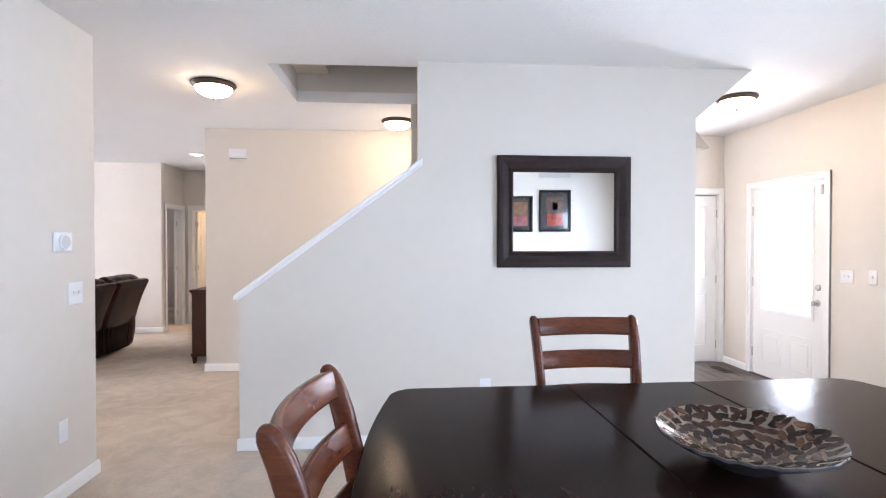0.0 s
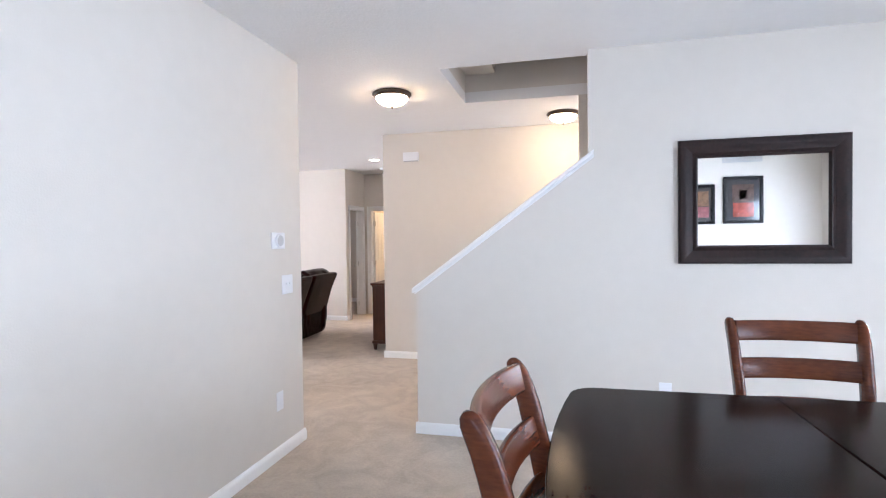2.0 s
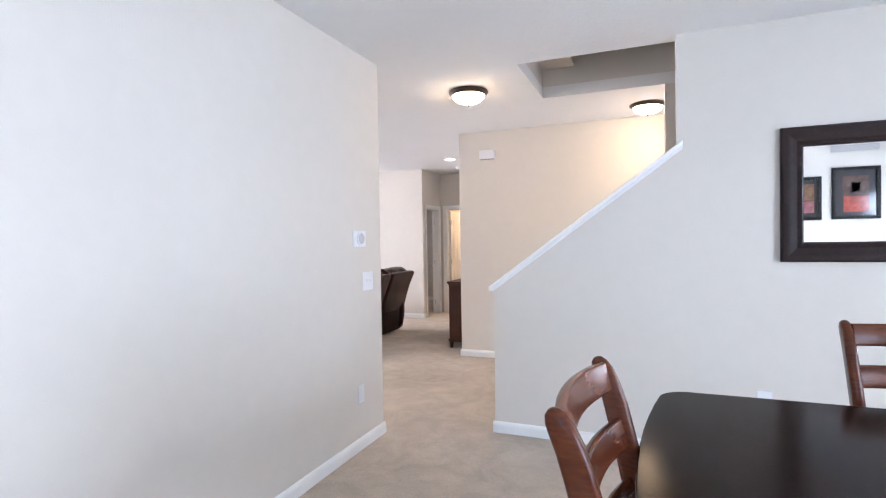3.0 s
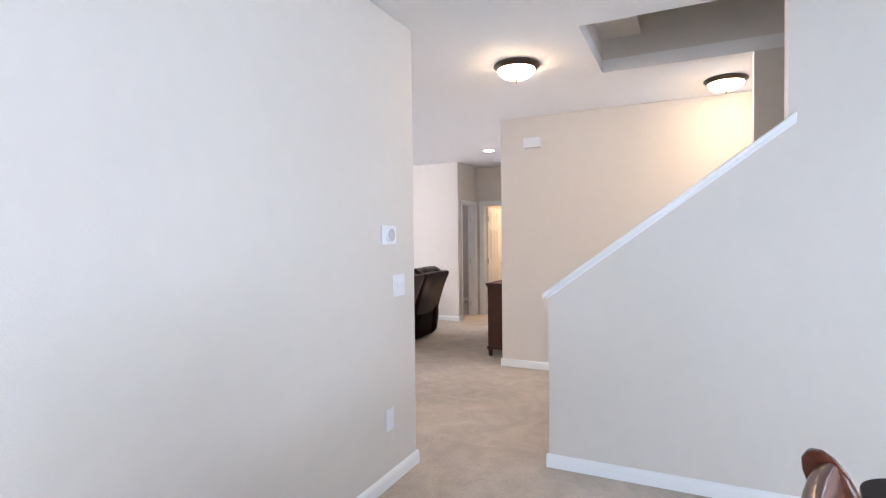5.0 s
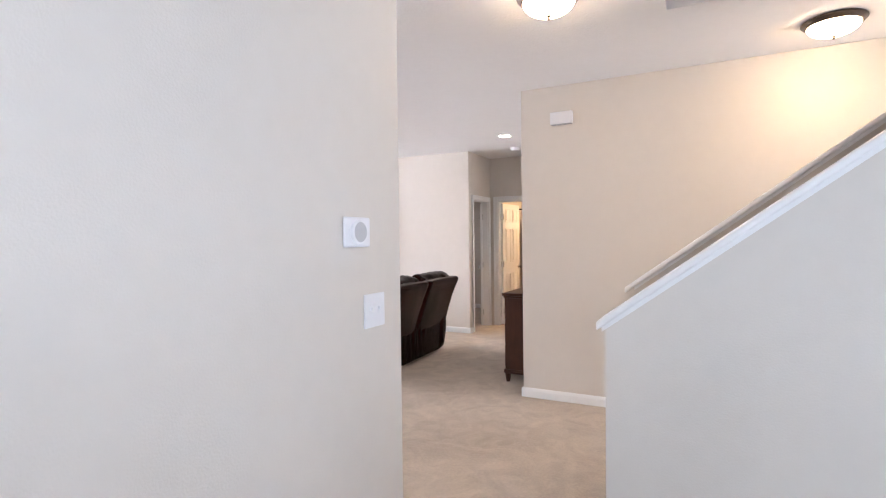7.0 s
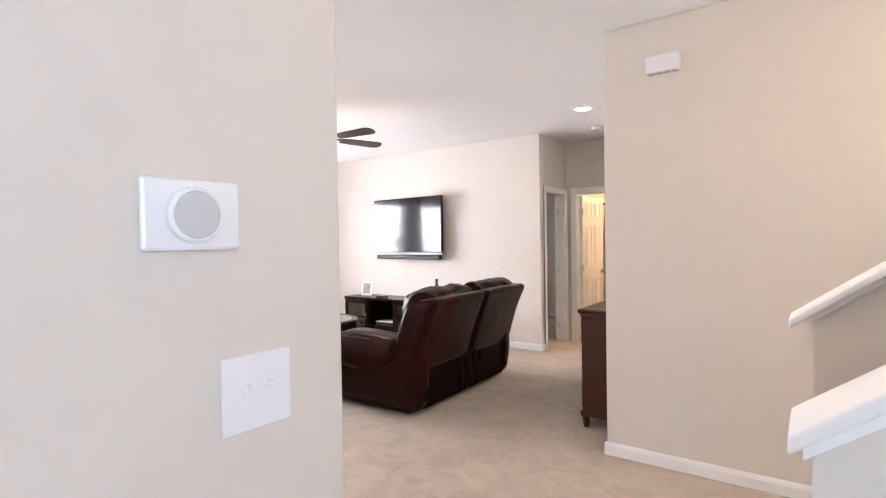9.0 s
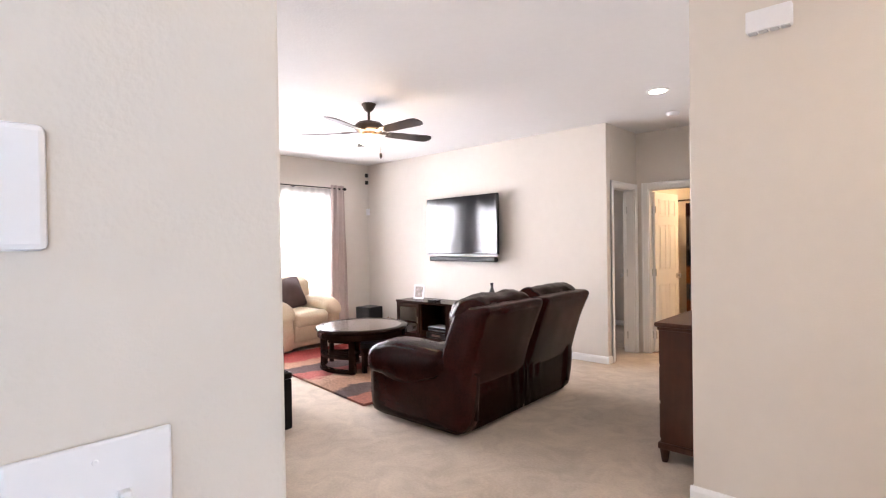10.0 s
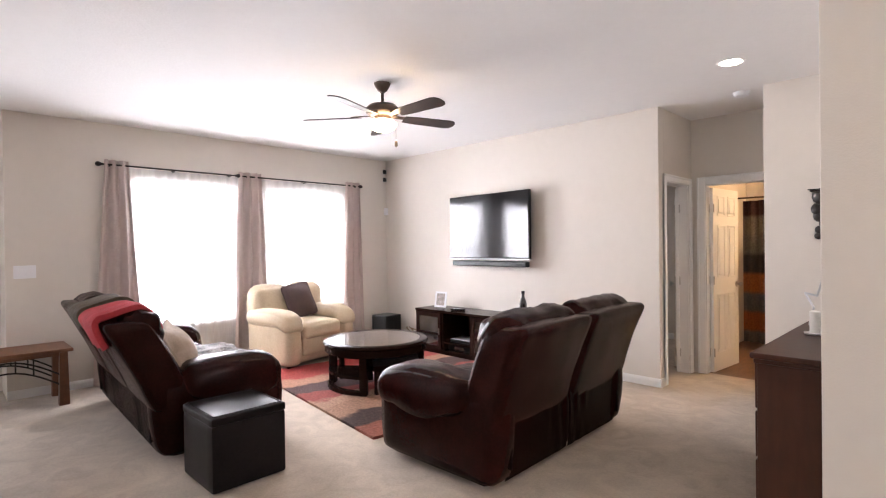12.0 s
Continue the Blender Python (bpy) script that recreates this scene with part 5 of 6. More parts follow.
for i, x in enumerate((-0.255, 0.255)):
    part("back_cushion", soft(bmesh.new(), (0.50, 0.26, 0.48), (x, -0.27, 0.66), 0.11, (0.0, 0.03, 0.03), 14, (10, 0, 0), wrinkle=0.010, seed=i + 2), CREAM_LEATHER, arm, smooth=True)
part("backrest", soft(bmesh.new(), (0.96, 0.16, 0.62), (0, -0.33, 0.47), 0.07, (0, 0.01, 0), 12, (8, 0, 0)), CREAM_LEATHER, arm, smooth=True)
for sx in (-1, 1):
    for y in (-0.27, 0.30):
        part("foot", lathe(bmesh.new(), [(0.001, 0), (0.02, 0), (0.028, 0.055), (0.001, 0.055)], 14, (sx * 0.42, y, 0)), ESPRESSO, arm, smooth=True)
pillow("throw_pillow", "dark brown square pillow on the cream armchair", PILLOW_BROWN, arm.matrix_basis @ pose(-0.03, -0.06, 0.715, 22, 6, 4), 0.42)

# rug
bm = bmesh.new()
n = 60
vs = [[bm.verts.new((2.5 * (i / n - 0.5) + 0.006 * noise.noise(Vector((j * 0.9, i * 0.01, 2))), 2.3 * (j / n - 0.5), 0.022 + 0.006 * noise.noise(Vector((i * 0.7, j * 0.7, 0))))) for j in range(n + 1)] for i in range(n + 1)]
for i in range(n):
    for j in range(n):
        bm.faces.new((vs[i][j], vs[i + 1][j], vs[i + 1][j + 1], vs[i][j + 1]))
edge = [e for e in bm.edges if e.is_boundary]
made = bmesh.ops.extrude_edge_only(bm, edges=edge)
for v in made["geom"]:
    if isinstance(v, bmesh.types.BMVert):
        v.co.z = 0.001
rug = part("area_rug", bm, RUG, None, smooth=True)
rug.matrix_basis = pose(-6.48, 8.46, 0, 0, 0, -6)
tagged(rug, "shaggy rug striped in red, tan and dark brown", "rug")

# round coffee table with wedge stools under it
ct = thing("coffee_table", "round dark wood coffee table with a slate inlay", "coffee table", pose(-6.52, 8.10, 0.026, 0, 0, 18))
part("tabletop", lathe(bmesh.new(), [(0.40, 0.42), (0.505, 0.42), (0.525, 0.428), (0.53, 0.44), (0.522, 0.455), (0.505, 0.462), (0.455, 0.462), (0.45, 0.458), (0.40, 0.458)], 64), ESPRESSO, ct, smooth=True)
part("inlay", lathe(bmesh.new(), [(0.001, 0.43), (0.449, 0.43), (0.449, 0.460), (0.001, 0.460)], 64), STONE_TOP, ct, "grey slate inlay")
part("apron", lathe(bmesh.new(), [(0.46, 0.355), (0.505, 0.355), (0.51, 0.36), (0.51, 0.42), (0.46, 0.42)], 64), ESPRESSO, ct, smooth=True)
for k in range(4):
    a = radians(90 * k + 20)
    bm = boxes((0.42, 0.49, -0.035, 0.035, 0.0, 0.345), bevel=0.006)
    part("leg", bm, ESPRESSO, ct, at=Matrix.Rotation(a, 4, "Z"))


def arc_slab(r0, r1, a0, a1, z0, z1, n=16):
    pts = [(r1 * math.cos(radians(a0 + (a1 - a0) * k / n)), r1 * math.sin(radians(a0 + (a1 - a0) * k / n))) for k in range(n + 1)]
    pts += [(r0 * math.cos(radians(a1 - (a1 - a0) * k / n)), r0 * math.sin(radians(a1 - (a1 - a0) * k / n))) for k in range(n + 1)]
    bm = prism(bmesh.new(), pts, "z", z0, z1)
    bmesh.ops.triangulate(bm, faces=[f for f in bm.faces if len(f.verts) > 4])
    return bm


for a0 in (200, 20):
    part("low_shelf", arc_slab(0.06, 0.475, a0 + 3, a0 + 87, 0.15, 0.175), ESPRESSO, ct)
    part("foot_rail", arc_slab(0.43, 0.485, a0 + 3, a0 + 87, 0.004, 0.04), ESPRESSO, ct)


def wedge_stool(m):
    st = thing("wedge_stool", "dark wedge-shaped stool tucked under the coffee table", "stool", m, "stools under the coffee table")
    part("seat", arc_slab(0.08, 0.46, -34, 34, 0.27, 0.325), BLACK_LEATHER, st, "dark padded seat")
    part("seat_frame", arc_slab(0.10, 0.45, -33, 33, 0.22, 0.27), ESPRESSO, st)
    for r, a in ((0.42, 29), (0.42, -29), (0.13, 0)):
        x, y = r * math.cos(radians(a)), r * math.sin(radians(a))
        part("leg", boxes((x - 0.022, x + 0.022, y - 0.022, y + 0.022, 0, 0.22), bevel=0.004), ESPRESSO, st)
    return st


stool = wedge_stool(pose(-6.515, 8.095, 0.028, 0, 0, -7))
copy_thing(stool, pose(-6.525, 8.105, 0.028, 0, 0, 173))

# television console
con = thing("television_console", "dark wood console with open and glazed bays", "tv console", pose(-7.47, 9.49, 0))
CW, CDP, CH = 1.95, 0.43, 0.585
part("top", boxes((-0.01, CW + 0.01, -0.01, CDP, CH - 0.03, CH), bevel=0.004), ESPRESSO, con)
part("plinth", boxes((0.02, CW - 0.02, 0.02, CDP - 0.02, 0.0, 0.06)), ESPRESSO, con)
part("bottom_board", boxes((0, CW, 0, CDP, 0.06, 0.085), bevel=0.002), ESPRESSO, con)
part("back_board", boxes((0.02, CW - 0.02, CDP - 0.015, CDP - 0.003, 0.085, CH - 0.03)), ESPRESSO, con)
BAYS = (0.0, 0.50, 0.98, 1.46, CW)
for x in BAYS:
    x = min(max(x, 0.0125), CW - 0.0125)
    part("upright", boxes((x - 0.0125, x + 0.0125, 0.002, CDP - 0.016, 0.085, CH - 0.03)), ESPRESSO, con)
SMOKE = material("smoked_glass", (0.012, 0.010, 0.010, 1), 0.08, vary=0.0, coat=1.0)
for i in (0, 2, 3):
    a, b = BAYS[i] + 0.028, BAYS[i + 1] - 0.016
    d = part("cabinet_door", boxes((a, a + 0.05, -0.018, 0.0, 0.09, CH - 0.035), (b - 0.05, b, -0.018, 0.0, 0.09, CH - 0.035), (a + 0.05, b - 0.05, -0.018, 0.0, CH - 0.09, CH - 0.035), (a + 0.05, b - 0.05, -0.018, 0.0, 0.27, 0.30), (a + 0.05, b - 0.05, -0.018, 0.0, 0.09, 0.13), bevel=0.003), ESPRESSO, con)
    part("door_glass", boxes((a + 0.048, b - 0.048, -0.012, -0.006, 0.13, CH - 0.09)), SMOKE, d, "dark smoked glass")
    part("handle", boxes((b - 0.03, b - 0.02, -0.034, -0.018, 0.28, 0.36), bevel=0.002), BRONZE, d)
part("shelf", boxes((BAYS[1] + 0.0125, BAYS[2] - 0.0125, 0.01, CDP - 0.016, 0.17, 0.185)), ESPRESSO, con)
disc = thing("disc_player", "silver disc player on the console shelf", "disc player", pose(-6.73, 9.68, 0.185))
part("body", boxes((-0.17, 0.17, -0.12, 0.12, 0.004, 0.05), bevel=0.004), SILVER, disc)
part("front_panel", boxes((-0.165, 0.165, -0.126, -0.12, 0.01, 0.044), bevel=0.002), BLACK, disc)
amp = thing("cable_box", "black cable box in the open console bay", "cable box", pose(-6.73, 9.68, 0.0855))
part("body", boxes((-0.19, 0.19, -0.13, 0.13, 0.004, 0.07), bevel=0.004), BLACK, amp)
part("display", boxes((-0.08, 0.08, -0.134, -0.13, 0.02, 0.05)), SMOKE, amp)
fr = thing("photo_frame", "small white photo frame standing on the console", "photo frame", pose(-7.22, 9.70, CH + 0.004, -10, 0, 12))
part("frame", boxes((-0.09, 0.09, -0.008, 0.008, 0, 0.025), (-0.09, 0.09, -0.008, 0.008, 0.185, 0.21), (-0.09, -0.065, -0.008, 0.008, 0.025, 0.185), (0.065, 0.09, -0.008, 0.008, 0.025, 0.185), bevel=0.003), PLASTIC, fr)
part("print", boxes((-0.065, 0.065, -0.003, 0.004, 0.025, 0.185)), material("pale_print", (0.50, 0.42, 0.38, 1), 0.3, vary=0.3, scale=20), fr)
rem = thing("game_pad", "black remote lying on the console", "remote", pose(-6.82, 9.62, CH + 0.001, 0, 0, 25))
part("body", boxes((-0.09, 0.09, -0.03, 0.03, 0, 0.022), bevel=0.008), BLACK, rem)
part("button_row", boxes((-0.06, 0.06, -0.008, 0.008, 0.021, 0.025), bevel=0.001), SILVER, rem)
bottle = thing("bottle", "dark brown bottle standing on the console", "bottle", pose(-5.80, 9.62, CH + 0.001))
part("glass_body", lathe(bmesh.new(), [(0.001, 0), (0.04, 0), (0.042, 0.01), (0.042, 0.16), (0.034, 0.2), (0.018, 0.235), (0.016, 0.29), (0.001, 0.29)], 24), SMOKE, bottle, smooth=True)
part("cap", lathe(bmesh.new(), [(0.001, 0.275), (0.02, 0.275), (0.02, 0.305), (0.001, 0.306)], 18), BLACK, bottle, smooth=True)

# television and soundbar
tv = thing("television", "large flat television on the wall, switched off", "television", pose(-6.515, YN - 0.01, 1.645, 0, 0, 176.0))
part("casing", boxes((-0.69, 0.69, 0.045, 0.085, -0.40, 0.41), bevel=0.006), BLACK, tv)
part("wall_mount", boxes((-0.22, 0.22, 0.001, 0.045, -0.2, 0.2), bevel=0.004), BLACK_METAL, tv)
part("screen", boxes((-0.682, 0.682, 0.083, 0.088, -0.385, 0.402)), SCREEN, tv, "dark glossy screen")
part("chin_strip", boxes((-0.69, 0.69, 0.046, 0.09, -0.415, -0.401), bevel=0.003), SILVER, tv, "silver lower edge")
sb = thing("soundbar", "slim black soundbar mounted below the television", "soundbar", pose(-6.51, YN - 0.012, 1.178, 0, 0, 176.0))
part("body", boxes((-0.64, 0.64, 0.02, 0.095, -0.032, 0.034), bevel=0.012, seg=3), BLACK, sb)
part("wall_bracket", boxes((-0.3, -0.25, 0.001, 0.02, -0.02, 0.02), (0.25, 0.3, 0.001, 0.02, -0.02, 0.02)), BLACK_METAL, sb)

# subwoofer
sub = thing("subwoofer", "black cube subwoofer in the room corner", "speaker", pose(-8.22, 9.58, 0, 0, 0, 6))
part("cabinet", boxes((-0.15, 0.15, -0.15, 0.15, 0.015, 0.42), bevel=0.01), BLACK, sub)
part("grille_cloth", boxes((-0.135, 0.135, -0.158, -0.15, 0.03, 0.405), bevel=0.003), material("speaker_cloth", (0.02, 0.02, 0.02, 1), 0.95, vary=0.2, bump=0.5, bump_scale=300), sub)
part("foot", boxes(*[(sx * 0.12 - 0.015, sx * 0.12 + 0.015, sy * 0.12 - 0.015, sy * 0.12 + 0.015, 0, 0.016) for sx in (-1, 1) for sy in (-1, 1)]), BLACK, sub)

# driftwood beside the console
rnd = random.Random(8)
bm = bmesh.new()
for k in range(9):
    a = rnd.uniform(0, 6.28)
    p0 = Vector((0.05 * math.cos(a), 0.05 * math.sin(a), 0.0))
    p1 = Vector((0.10 * math.cos(a + 1), 0.10 * math.sin(a + 1), 0.16 + rnd.uniform(0, 0.06)))
    p2 = Vector((0.17 * math.cos(a + 1.6), 0.14 * math.sin(a + 1.6), 0.28 + rnd.uniform(-0.05, 0.09)))
    tube(bm, [p0, p0.lerp(p1, 0.5) + Vector((0.015, 0, 0.01)), p1, p2], [0.014, 0.012, 0.010, 0.004], 7)
drift = part("driftwood", bm, material("bare_wood", (0.30, 0.19, 0.11, 1), 0.8, vary=0.2, scale=10), None, smooth=True)
drift.matrix_basis = pose(-7.68, 9.68, 0.004)
tagged(drift, "bundle of bare twisted driftwood on the carpet", "driftwood")


# curtains
def curtain(name, label, mat, y0, y1, z0, z1, folds, depth, x, pinch=0.0, seed=0, cat="curtain"):
    """Hanging cloth with folds along y; it opens out a little towards its foot."""
    bm = bmesh.new()
    ny, nz = folds * 10, 14
    mid = (y0 + y1) / 2
    rows = []
    for j in range(nz + 1):
        f = j / nz
        z = z1 + (z0 - z1) * f
        row = []
        for k in range(ny + 1):
            u = k / ny
            y = mid + (u - 0.5) * (y1 - y0) * (1 + pinch * f) + 0.012 * noise.noise(Vector((u * 5, f * 2, seed)))
            a = u * folds * 2 * math.pi
            d = depth * (0.75 + 0.35 * noise.noise(Vector((u * 3, f * 1.5, seed + 4))))
            row.append(bm.verts.new((x + d * math.sin(a + 0.8 * noise.noise(Vector((f * 2, seed, u * 2)))), y, z)))
        rows.append(row)
    for r0, r1 in zip(rows, rows[1:]):
        for k in range(ny):
            bm.faces.new((r0[k], r0[k + 1], r1[k + 1], r1[k]))
    bmesh.ops.recalc_face_normals(bm, faces=bm.faces[:])
    ob = part(name, bm, mat, None, smooth=True)
    return tagged(ob, label, cat)


ROD_X, ROD_Z = -8.565, 2.298
for i, (a, b, top_w) in enumerate(((6.18, 6.40, 1.15), (7.58, 7.87, 0.6), (9.13, 9.38, 0.5))):
    curtain("curtain", "mauve-brown grommet curtain hanging to the floor", CURTAIN, a, b, 0.02, ROD_Z + 0.05, 3, 0.042, ROD_X, top_w, i + 1)
for i, (a, b) in enumerate(((6.40, 7.64), (7.88, 9.2))):
    curtain("sheer_curtain", "white sheer curtain glowing with daylight", SHEER, a, b, 0.03, ROD_Z - 0.01, 11, 0.016, ROD_X - 0.055, 0.0, i + 11, "sheer curtain")
for i, (a, b) in enumerate(((6.165, 7.54), (7.62, 9.36))):
    rod = thing("curtain_rod", "black iron curtain rod with round finials", "curtain rod", pose(ROD_X, 0, ROD_Z), "curtain rods")
    part("pole", tube(bmesh.new(), [(0, a, 0), (0, b, 0)], 0.0095, 12), BLACK_METAL, rod, smooth=True)
    for e, s in ((a, -1), (b, 1)):
        part("finial", lathe(bmesh.new(), [(0.001, 0), (0.012, 0), (0.014, 0.012), (0.024, 0.03), (0.026, 0.042), (0.018, 0.06), (0.001, 0.066)], 16, (0, e, 0), Matrix.Rotation(radians(-90 * s), 4, "X")), BLACK_METAL, rod, smooth=True)
    for y in (a + 0.06, (a + b) / 2, b - 0.06):
        part("bracket", boxes((XW - ROD_X + 0.002, 0.008, y - 0.006, y + 0.006, -0.02, -0.008), (XW - ROD_X + 0.002, XW - ROD_X + 0.008, y - 0.012, y + 0.012, -0.045, 0.02), (-0.012, 0.012, y - 0.007, y + 0.007, -0.014, -0.0095)), BLACK_METAL, rod)

# oak side table with arched lattice ends
side = thing("side_table", "oak side table with arched lattice ends", "side table", pose(-8.33, 5.35, 0))
part("tabletop", boxes((-0.26, 0.26, -0.47, 0.47, 0.485, 0.515), bevel=0.006), OAK, side)
for x in (-0.21, 0.21):
    for y in (-0.40, 0.40):
        bm = boxes((x - 0.03, x + 0.03, y - 0.03, y + 0.03, 0, 0.485), bevel=0.004)
        for v in bm.verts:
            if v.co.z < 0.08:
                v.co.x, v.co.y = x + (v.co.x - x) * 1.35, y + (v.co.y - y) * 1.35
        part("leg", bm, OAK, side)
for x in (-0.21, 0.21):
    bm = bmesh.new()
    for r in (0.0, 0.09):
        tube(bm, [(x, -0.37 + 0.74 * k / 12, 0.19 + r + 0.16 * math.sin(math.pi * k / 12)) for k in range(13)], 0.008, 6)
    for k in (3, 5, 7, 9):
        tube(bm, [(x, -0.37 + 0.74 * k / 12, 0.19 + 0.16 * math.sin(math.pi * k / 12)), (x, -0.37 + 0.74 * k / 12, 0.485)], 0.006, 6)
    part("lattice", bm, BLACK_METAL, side, "black iron arched lattice", smooth=True)
for y in (-0.4, 0.4):
    part("end_rail", boxes((-0.18, 0.18, y - 0.012, y + 0.012, 0.43, 0.485), bevel=0.003), OAK, side)
for x in (-0.21, 0.21):
    part("long_rail", boxes((x - 0.012, x + 0.012, -0.37, 0.37, 0.45, 0.485), bevel=0.003), OAK, side)

# kitchen counter end
counter = thing("kitchen_counter", "granite bar counter with a rounded corner", "counter", pose(-5.2, 4.50, 0))
bm = bmesh.new()
pts = [(p[0], p[1]) for p in rounded(1.24, 0.52, 0.16, 0, 8)]
prism(bm, pts, "z", 0.885, 0.92)
part("worktop", bm, GRANITE, counter, "speckled brown granite worktop", smooth=True)
part("cabinet_body", boxes((-1.1, 0.95, -0.35, 0.22, 0.0, 0.885), bevel=0.004), DOOR_WHITE, counter)

# red hanging in the nook
red = thing("wall_hanging", "red and black carved wall hanging", "wall hanging", pose(-9.15, 5.248, 1.89, 0, 0, -90))
part("panel", boxes((-0.14, 0.14, 0.002, 0.03, -0.335, 0.335), bevel=0.02), RED_CLOTH, red)
for z in (-0.25, 0.0, 0.25):
    part("carving", lathe(bmesh.new(), [(0.001, 0.028), (0.09, 0.028), (0.07, 0.045), (0.001, 0.05)], 14, (0, 0, z), R90), BLACK, red, "black carved boss", smooth=True)

# dresser
dr = thing("dresser", "brown wood chest of drawers against the wall", "dresser", pose(-3.030, 7.715, 0))
DX, DY, DZ = 0.303, 1.42, 0.885
part("body", boxes((0.0, DX, 0, DY, 0.10, DZ - 0.03), bevel=0.004), DRESSER_WOOD, dr)
part("top", boxes((-0.025, DX + 0.004, -0.025, DY + 0.025, DZ - 0.028, DZ), bevel=0.008, seg=3), DRESSER_WOOD, dr)
part("top_moulding", boxes((-0.012, DX, -0.012, DY + 0.012, DZ - 0.05, DZ - 0.0285), bevel=0.006), DRESSER_WOOD, dr)
part("base_moulding", boxes((-0.014, DX, -0.014, DY + 0.014, 0.085, 0.125), bevel=0.007), DRESSER_WOOD, dr)
for x in (0.02, DX - 0.04):
    for y in (0.02, DY - 0.02):
        part("foot", lathe(bmesh.new(), [(0.001, 0), (0.018, 0), (0.022, 0.02), (0.028, 0.06), (0.03, 0.086), (0.001, 0.086)], 16, (x, y, 0)), DRESSER_WOOD, dr, smooth=True)
for i in range(3):
    for j in range(2):
        z0, y0 = 0.14 + i * 0.235, 0.03 + j * (DY / 2 - 0.01)
        d = part("drawer", boxes((-0.016, 0.001, y0, y0 + DY / 2 - 0.05, z0, z0 + 0.22), bevel=0.004), DRESSER_WOOD, dr)
        for y in (y0 + 0.17, y0 + DY / 2 - 0.22):
            part("drawer_knob", lathe(bmesh.new(), [(0.001, 0), (0.008, 0), (0.007, 0.012), (0.015, 0.02), (0.012, 0.028), (0.001, 0.03)], 12, (-0.016, y, z0 + 0.11), Matrix.Rotation(radians(-90), 4, "Y")), BRONZE, d, smooth=True)

# star ornament with a candle on the dresser
star = thing("star_candle_holder", "metal wire star holding a white candle", "candle holder", pose(-2.90, 8.50, DZ, 0, 0, -50))
bm = bmesh.new()
pts = [(0.16 * (1 if k % 2 == 0 else 0.42) * math.sin(math.pi * k / 5 + 0.1), 0.0, 0.155 + 0.16 * (1 if k % 2 == 0 else 0.42) * math.cos(math.pi * k / 5 + 0.1)) for k in range(10)]
for p, q in zip(pts, pts[1:] + pts[:1]):
    tube(bm, [p, q], 0.006, 8)
part("star_frame", bm, SILVER, star, smooth=True)
part("saucer", lathe(bmesh.new(), [(0.001, 0.002), (0.05, 0.002), (0.055, 0.012), (0.001, 0.010)], 20, (0.03, -0.05, 0)), SILVER, star, smooth=True)
part("candle", lathe(bmesh.new(), [(0.001, 0.01), (0.026, 0.01), (0.026, 0.13), (0.022, 0.134), (0.001, 0.132)], 20, (0.03, -0.05, 0)), WAX, star, "white pillar candle", smooth=True)

# carved hanging on the hall wall
sc = thing("wall_carving", "dark carved scroll hanging on the wall", "wall carving", pose(-3.112, YN, 1.60, 0, 0, 180) @ Matrix.Scale(0.82, 4))
bm = bmesh.new()
for z, r, d in ((0.20, 0.085, 0.08), (0.14, 0.06, 0.06), (0.08, 0.065, 0.065), (0.01, 0.06, 0.06), (-0.06, 0.052, 0.055), (-0.12, 0.042, 0.05), (-0.18, 0.036, 0.045), (-0.23, 0.026, 0.03)):
    made = bmesh.ops.create_icosphere(bm, subdivisions=2, radius=1, matrix=Matrix.Translation((0.03 * math.sin(z * 30), d * 0.55 + 0.001, z)) @ Matrix.Diagonal((r, d * 0.5, r, 1)))
box(bm, -0.08, 0.08, 0.001, 0.10, 0.245, 0.262, bevel=0.004)
part("scroll", bm, material("carved_black", (0.02, 0.013, 0.010, 1), 0.4, vary=0.2), sc, smooth=True)
part("shelf_top", boxes((-0.095, 0.095, 0.001, 0.11, 0.262, 0.272), bevel=0.003), BLACK, sc)

# ---- bathroom beyond the hall ----
bath_lamp = thing("ceiling_lamp", "lit round bathroom ceiling lamp", "ceiling lamp", pose(-3.3, 11.9, H - 0.001))
part("bowl", lathe(bmesh.new(), [(0.12, 0.0), (0.15, -0.02), (0.13, -0.07), (0.06, -0.10), (0.001, -0.105)], 28), BATH_GLASS, bath_lamp, "lit glass bowl", smooth=True)
part("ring", lathe(bmesh.new(), [(0.10, 0.0), (0.165, 0.0), (0.165, -0.015), (0.15, -0.02), (0.10, -0.012)], 28), BRONZE, bath_lamp, smooth=True)
tub = thing("bathtub", "white bathtub behind the shower curtain", "bathtub", pose(-3.3, 12.93, 0))
part("apron", boxes((-0.78, 0.78, -0.33, -0.29, 0.002, 0.48), bevel=0.01), PLASTIC, tub)
part("rim", boxes((-0.78, 0.78, -0.36, -0.27, 0.48, 0.52), (-0.78, 0.78, 0.29, 0.36, 0.48, 0.52), bevel=0.012), PLASTIC, tub)
bm = bmesh.new()
for k in range(81):
    u = k / 80
    for z in (0.10, 1.95):
        bm.verts.new((-0.30 + 0.9 * u, 0.04 * math.sin(u * 44) + 0.015 * math.sin(u * 13), z - 1.0))
bm.verts.ensure_lookup_table()
for k in range(80):
    bm.faces.new([bm.verts[i] for i in (2 * k, 2 * k + 2, 2 * k + 3, 2 * k + 1)])
bmesh.ops.solidify(bm, geom=bm.faces[:], thickness=0.004)
sh = part("shower_curtain", bm, SHOWER_CLOTH, None, smooth=True)
sh.matrix_basis = pose(-4.05, 12.5, 1.0)
tagged(sh, "grey shower curtain with orange and black patches", "shower curtain")
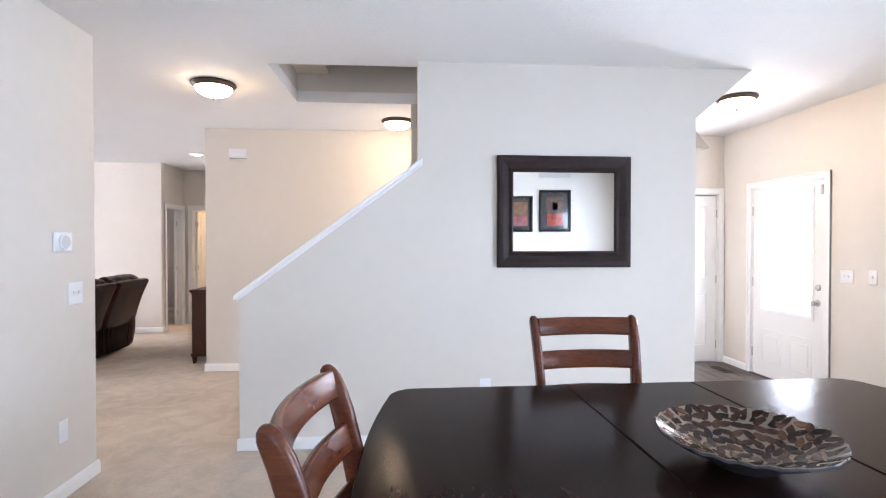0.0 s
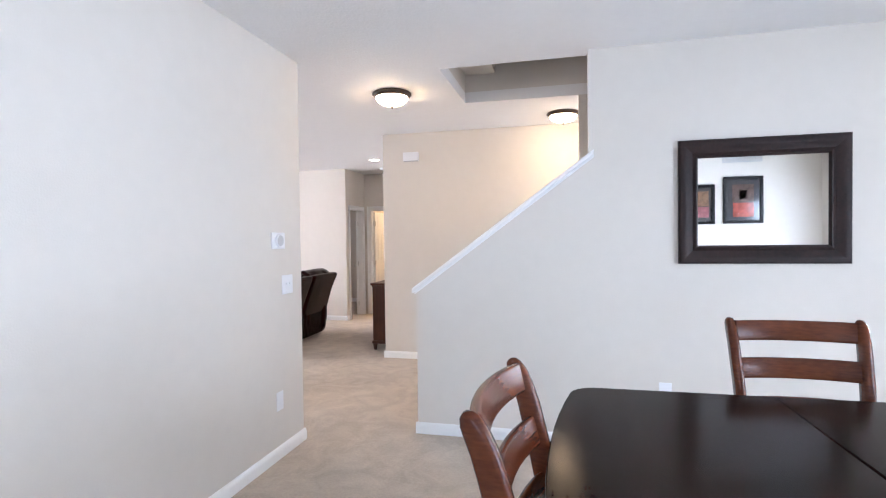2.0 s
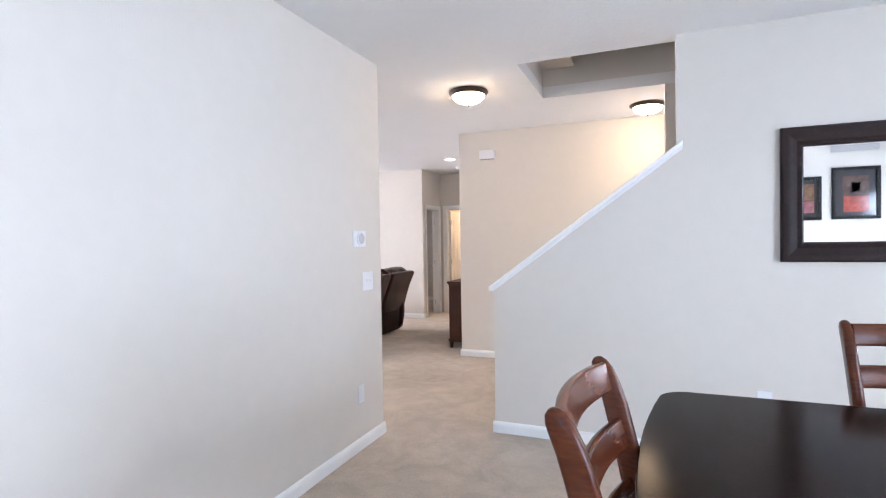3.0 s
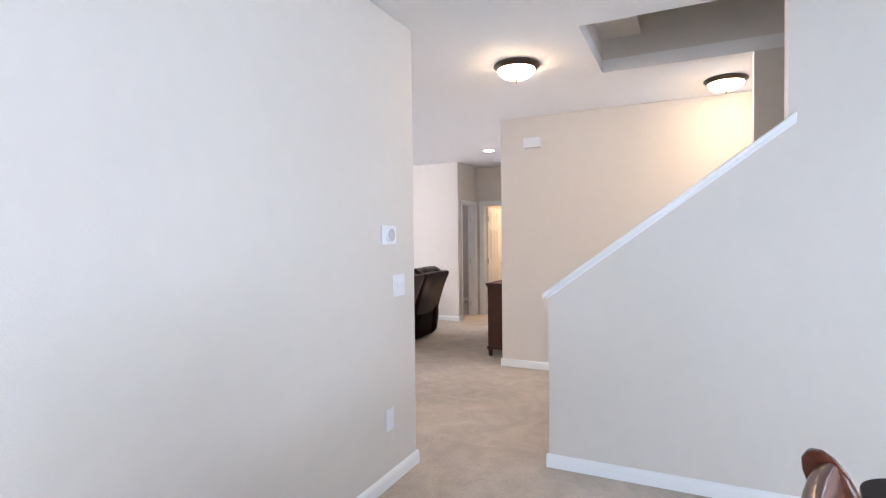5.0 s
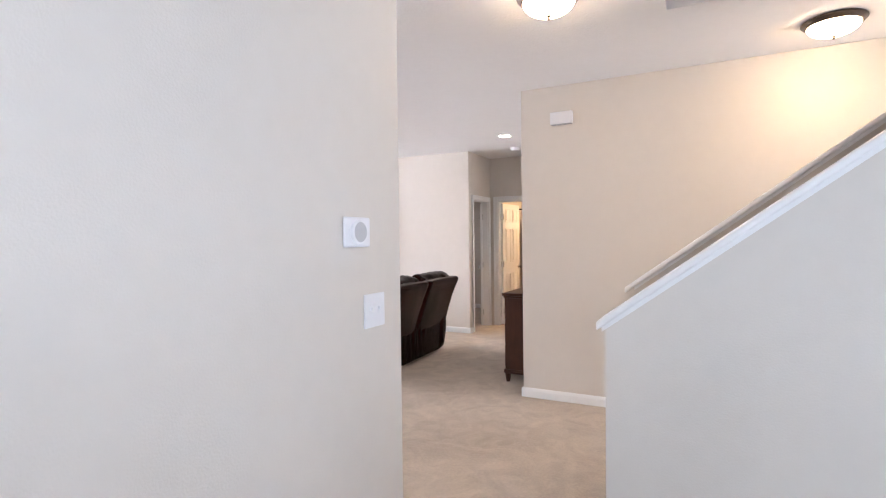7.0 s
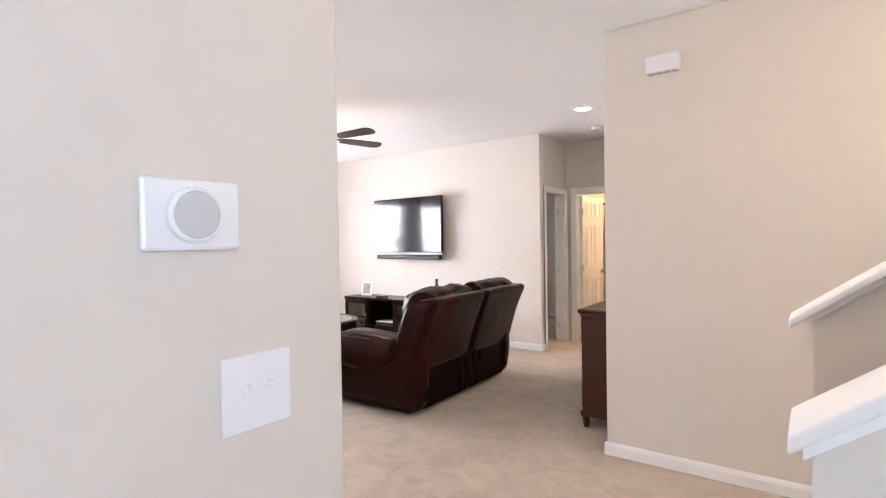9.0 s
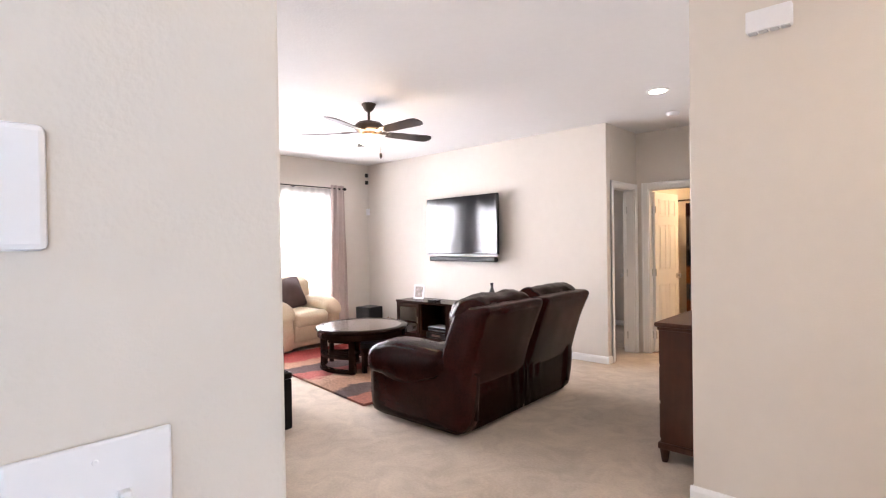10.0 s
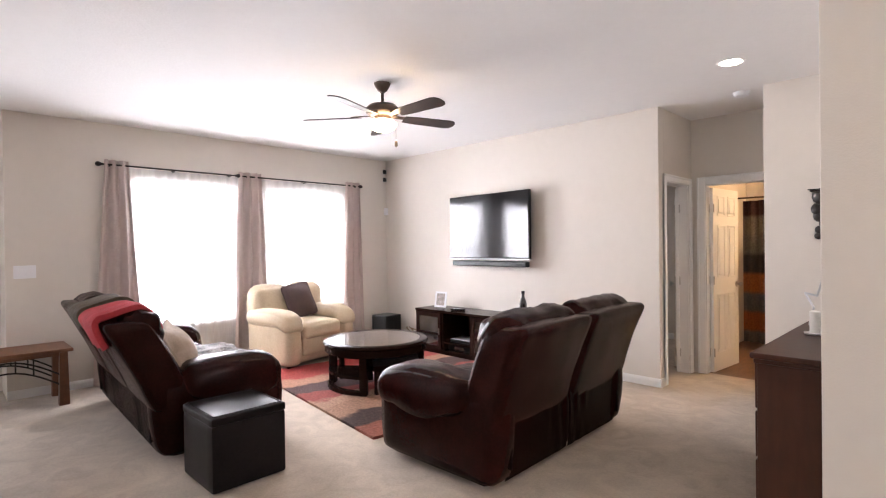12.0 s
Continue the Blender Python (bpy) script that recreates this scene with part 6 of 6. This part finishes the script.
rodb = thing("shower_rod", "bronze shower rod across the tub", "shower rod", pose(0, 12.5, 1.99))
part("pole", tube(bmesh.new(), [(-4.52, 0, 0), (-2.52, 0, 0)], 0.012, 12), BRONZE, rodb, smooth=True)
part("flange", lathe(bmesh.new(), [(0.001, 0), (0.03, 0), (0.03, 0.012), (0.001, 0.012)], 16, (-4.52, 0, 0), Matrix.Rotation(radians(90), 4, "Y")), BRONZE, rodb, smooth=True)
bar = thing("towel_hook", "dark towel hook rail on the bathroom wall", "towel rail", pose(-4.52, 12.15, 1.52, 0, 0, -90))
part("rail", boxes((-0.12, 0.12, 0.001, 0.015, -0.015, 0.015), bevel=0.003), BRONZE, bar)
for x in (-0.07, 0.07):
    part("hook", tube(bmesh.new(), [(x, 0.014, 0.0), (x, 0.05, -0.02), (x, 0.06, 0.01)], 0.005, 8), BRONZE, bar, smooth=True)

# ---- foyer floor planks ----
foyer = structure("floor_foyer", boxes((1.70, XE - 0.002, YM + 0.02, YT - 0.002, 0.001, 0.004)), BLACK, "dark plank floor of the entrance", "floor")
plank_mesh = {}
x = 1.70
k = 0
while x < XE - 0.05:
    y = YM + 0.02 - (k % 3) * 0.3
    while y < YT - 0.05:
        a, b = max(y, YM + 0.02), min(y + 0.9, YT - 0.003)
        if b - a > 0.04:
            w, ln = min(0.128, XE - 0.003 - x), round(b - a, 3)
            key = (round(w, 3), ln)
            if key not in plank_mesh:
                plank_mesh[key] = mesh_of("plank", boxes((0, w - 0.002, 0, ln - 0.002, 0, 0.006), bevel=0.001, seg=1), PLANK)
            ob = new("plank", plank_mesh[key])
            ob.parent = foyer
            ob.matrix_basis = pose(x, a, 0.0035)
        y += 0.9
    x += 0.13
    k += 1
register = thing("floor_vent", "dark metal floor register near the door", "vent", pose(3.1, 6.95, 0.0105))
part("frame", boxes((-0.06, 0.06, -0.14, -0.125, 0, 0.005), (-0.06, 0.06, 0.125, 0.14, 0, 0.005), (-0.06, -0.05, -0.125, 0.125, 0, 0.005), (0.05, 0.06, -0.125, 0.125, 0, 0.005)), BRONZE, register)
for i in range(8):
    part("slat", boxes((-0.05, 0.05, -0.115 + i * 0.031, -0.1 + i * 0.031, 0, 0.004)), BRONZE, register)
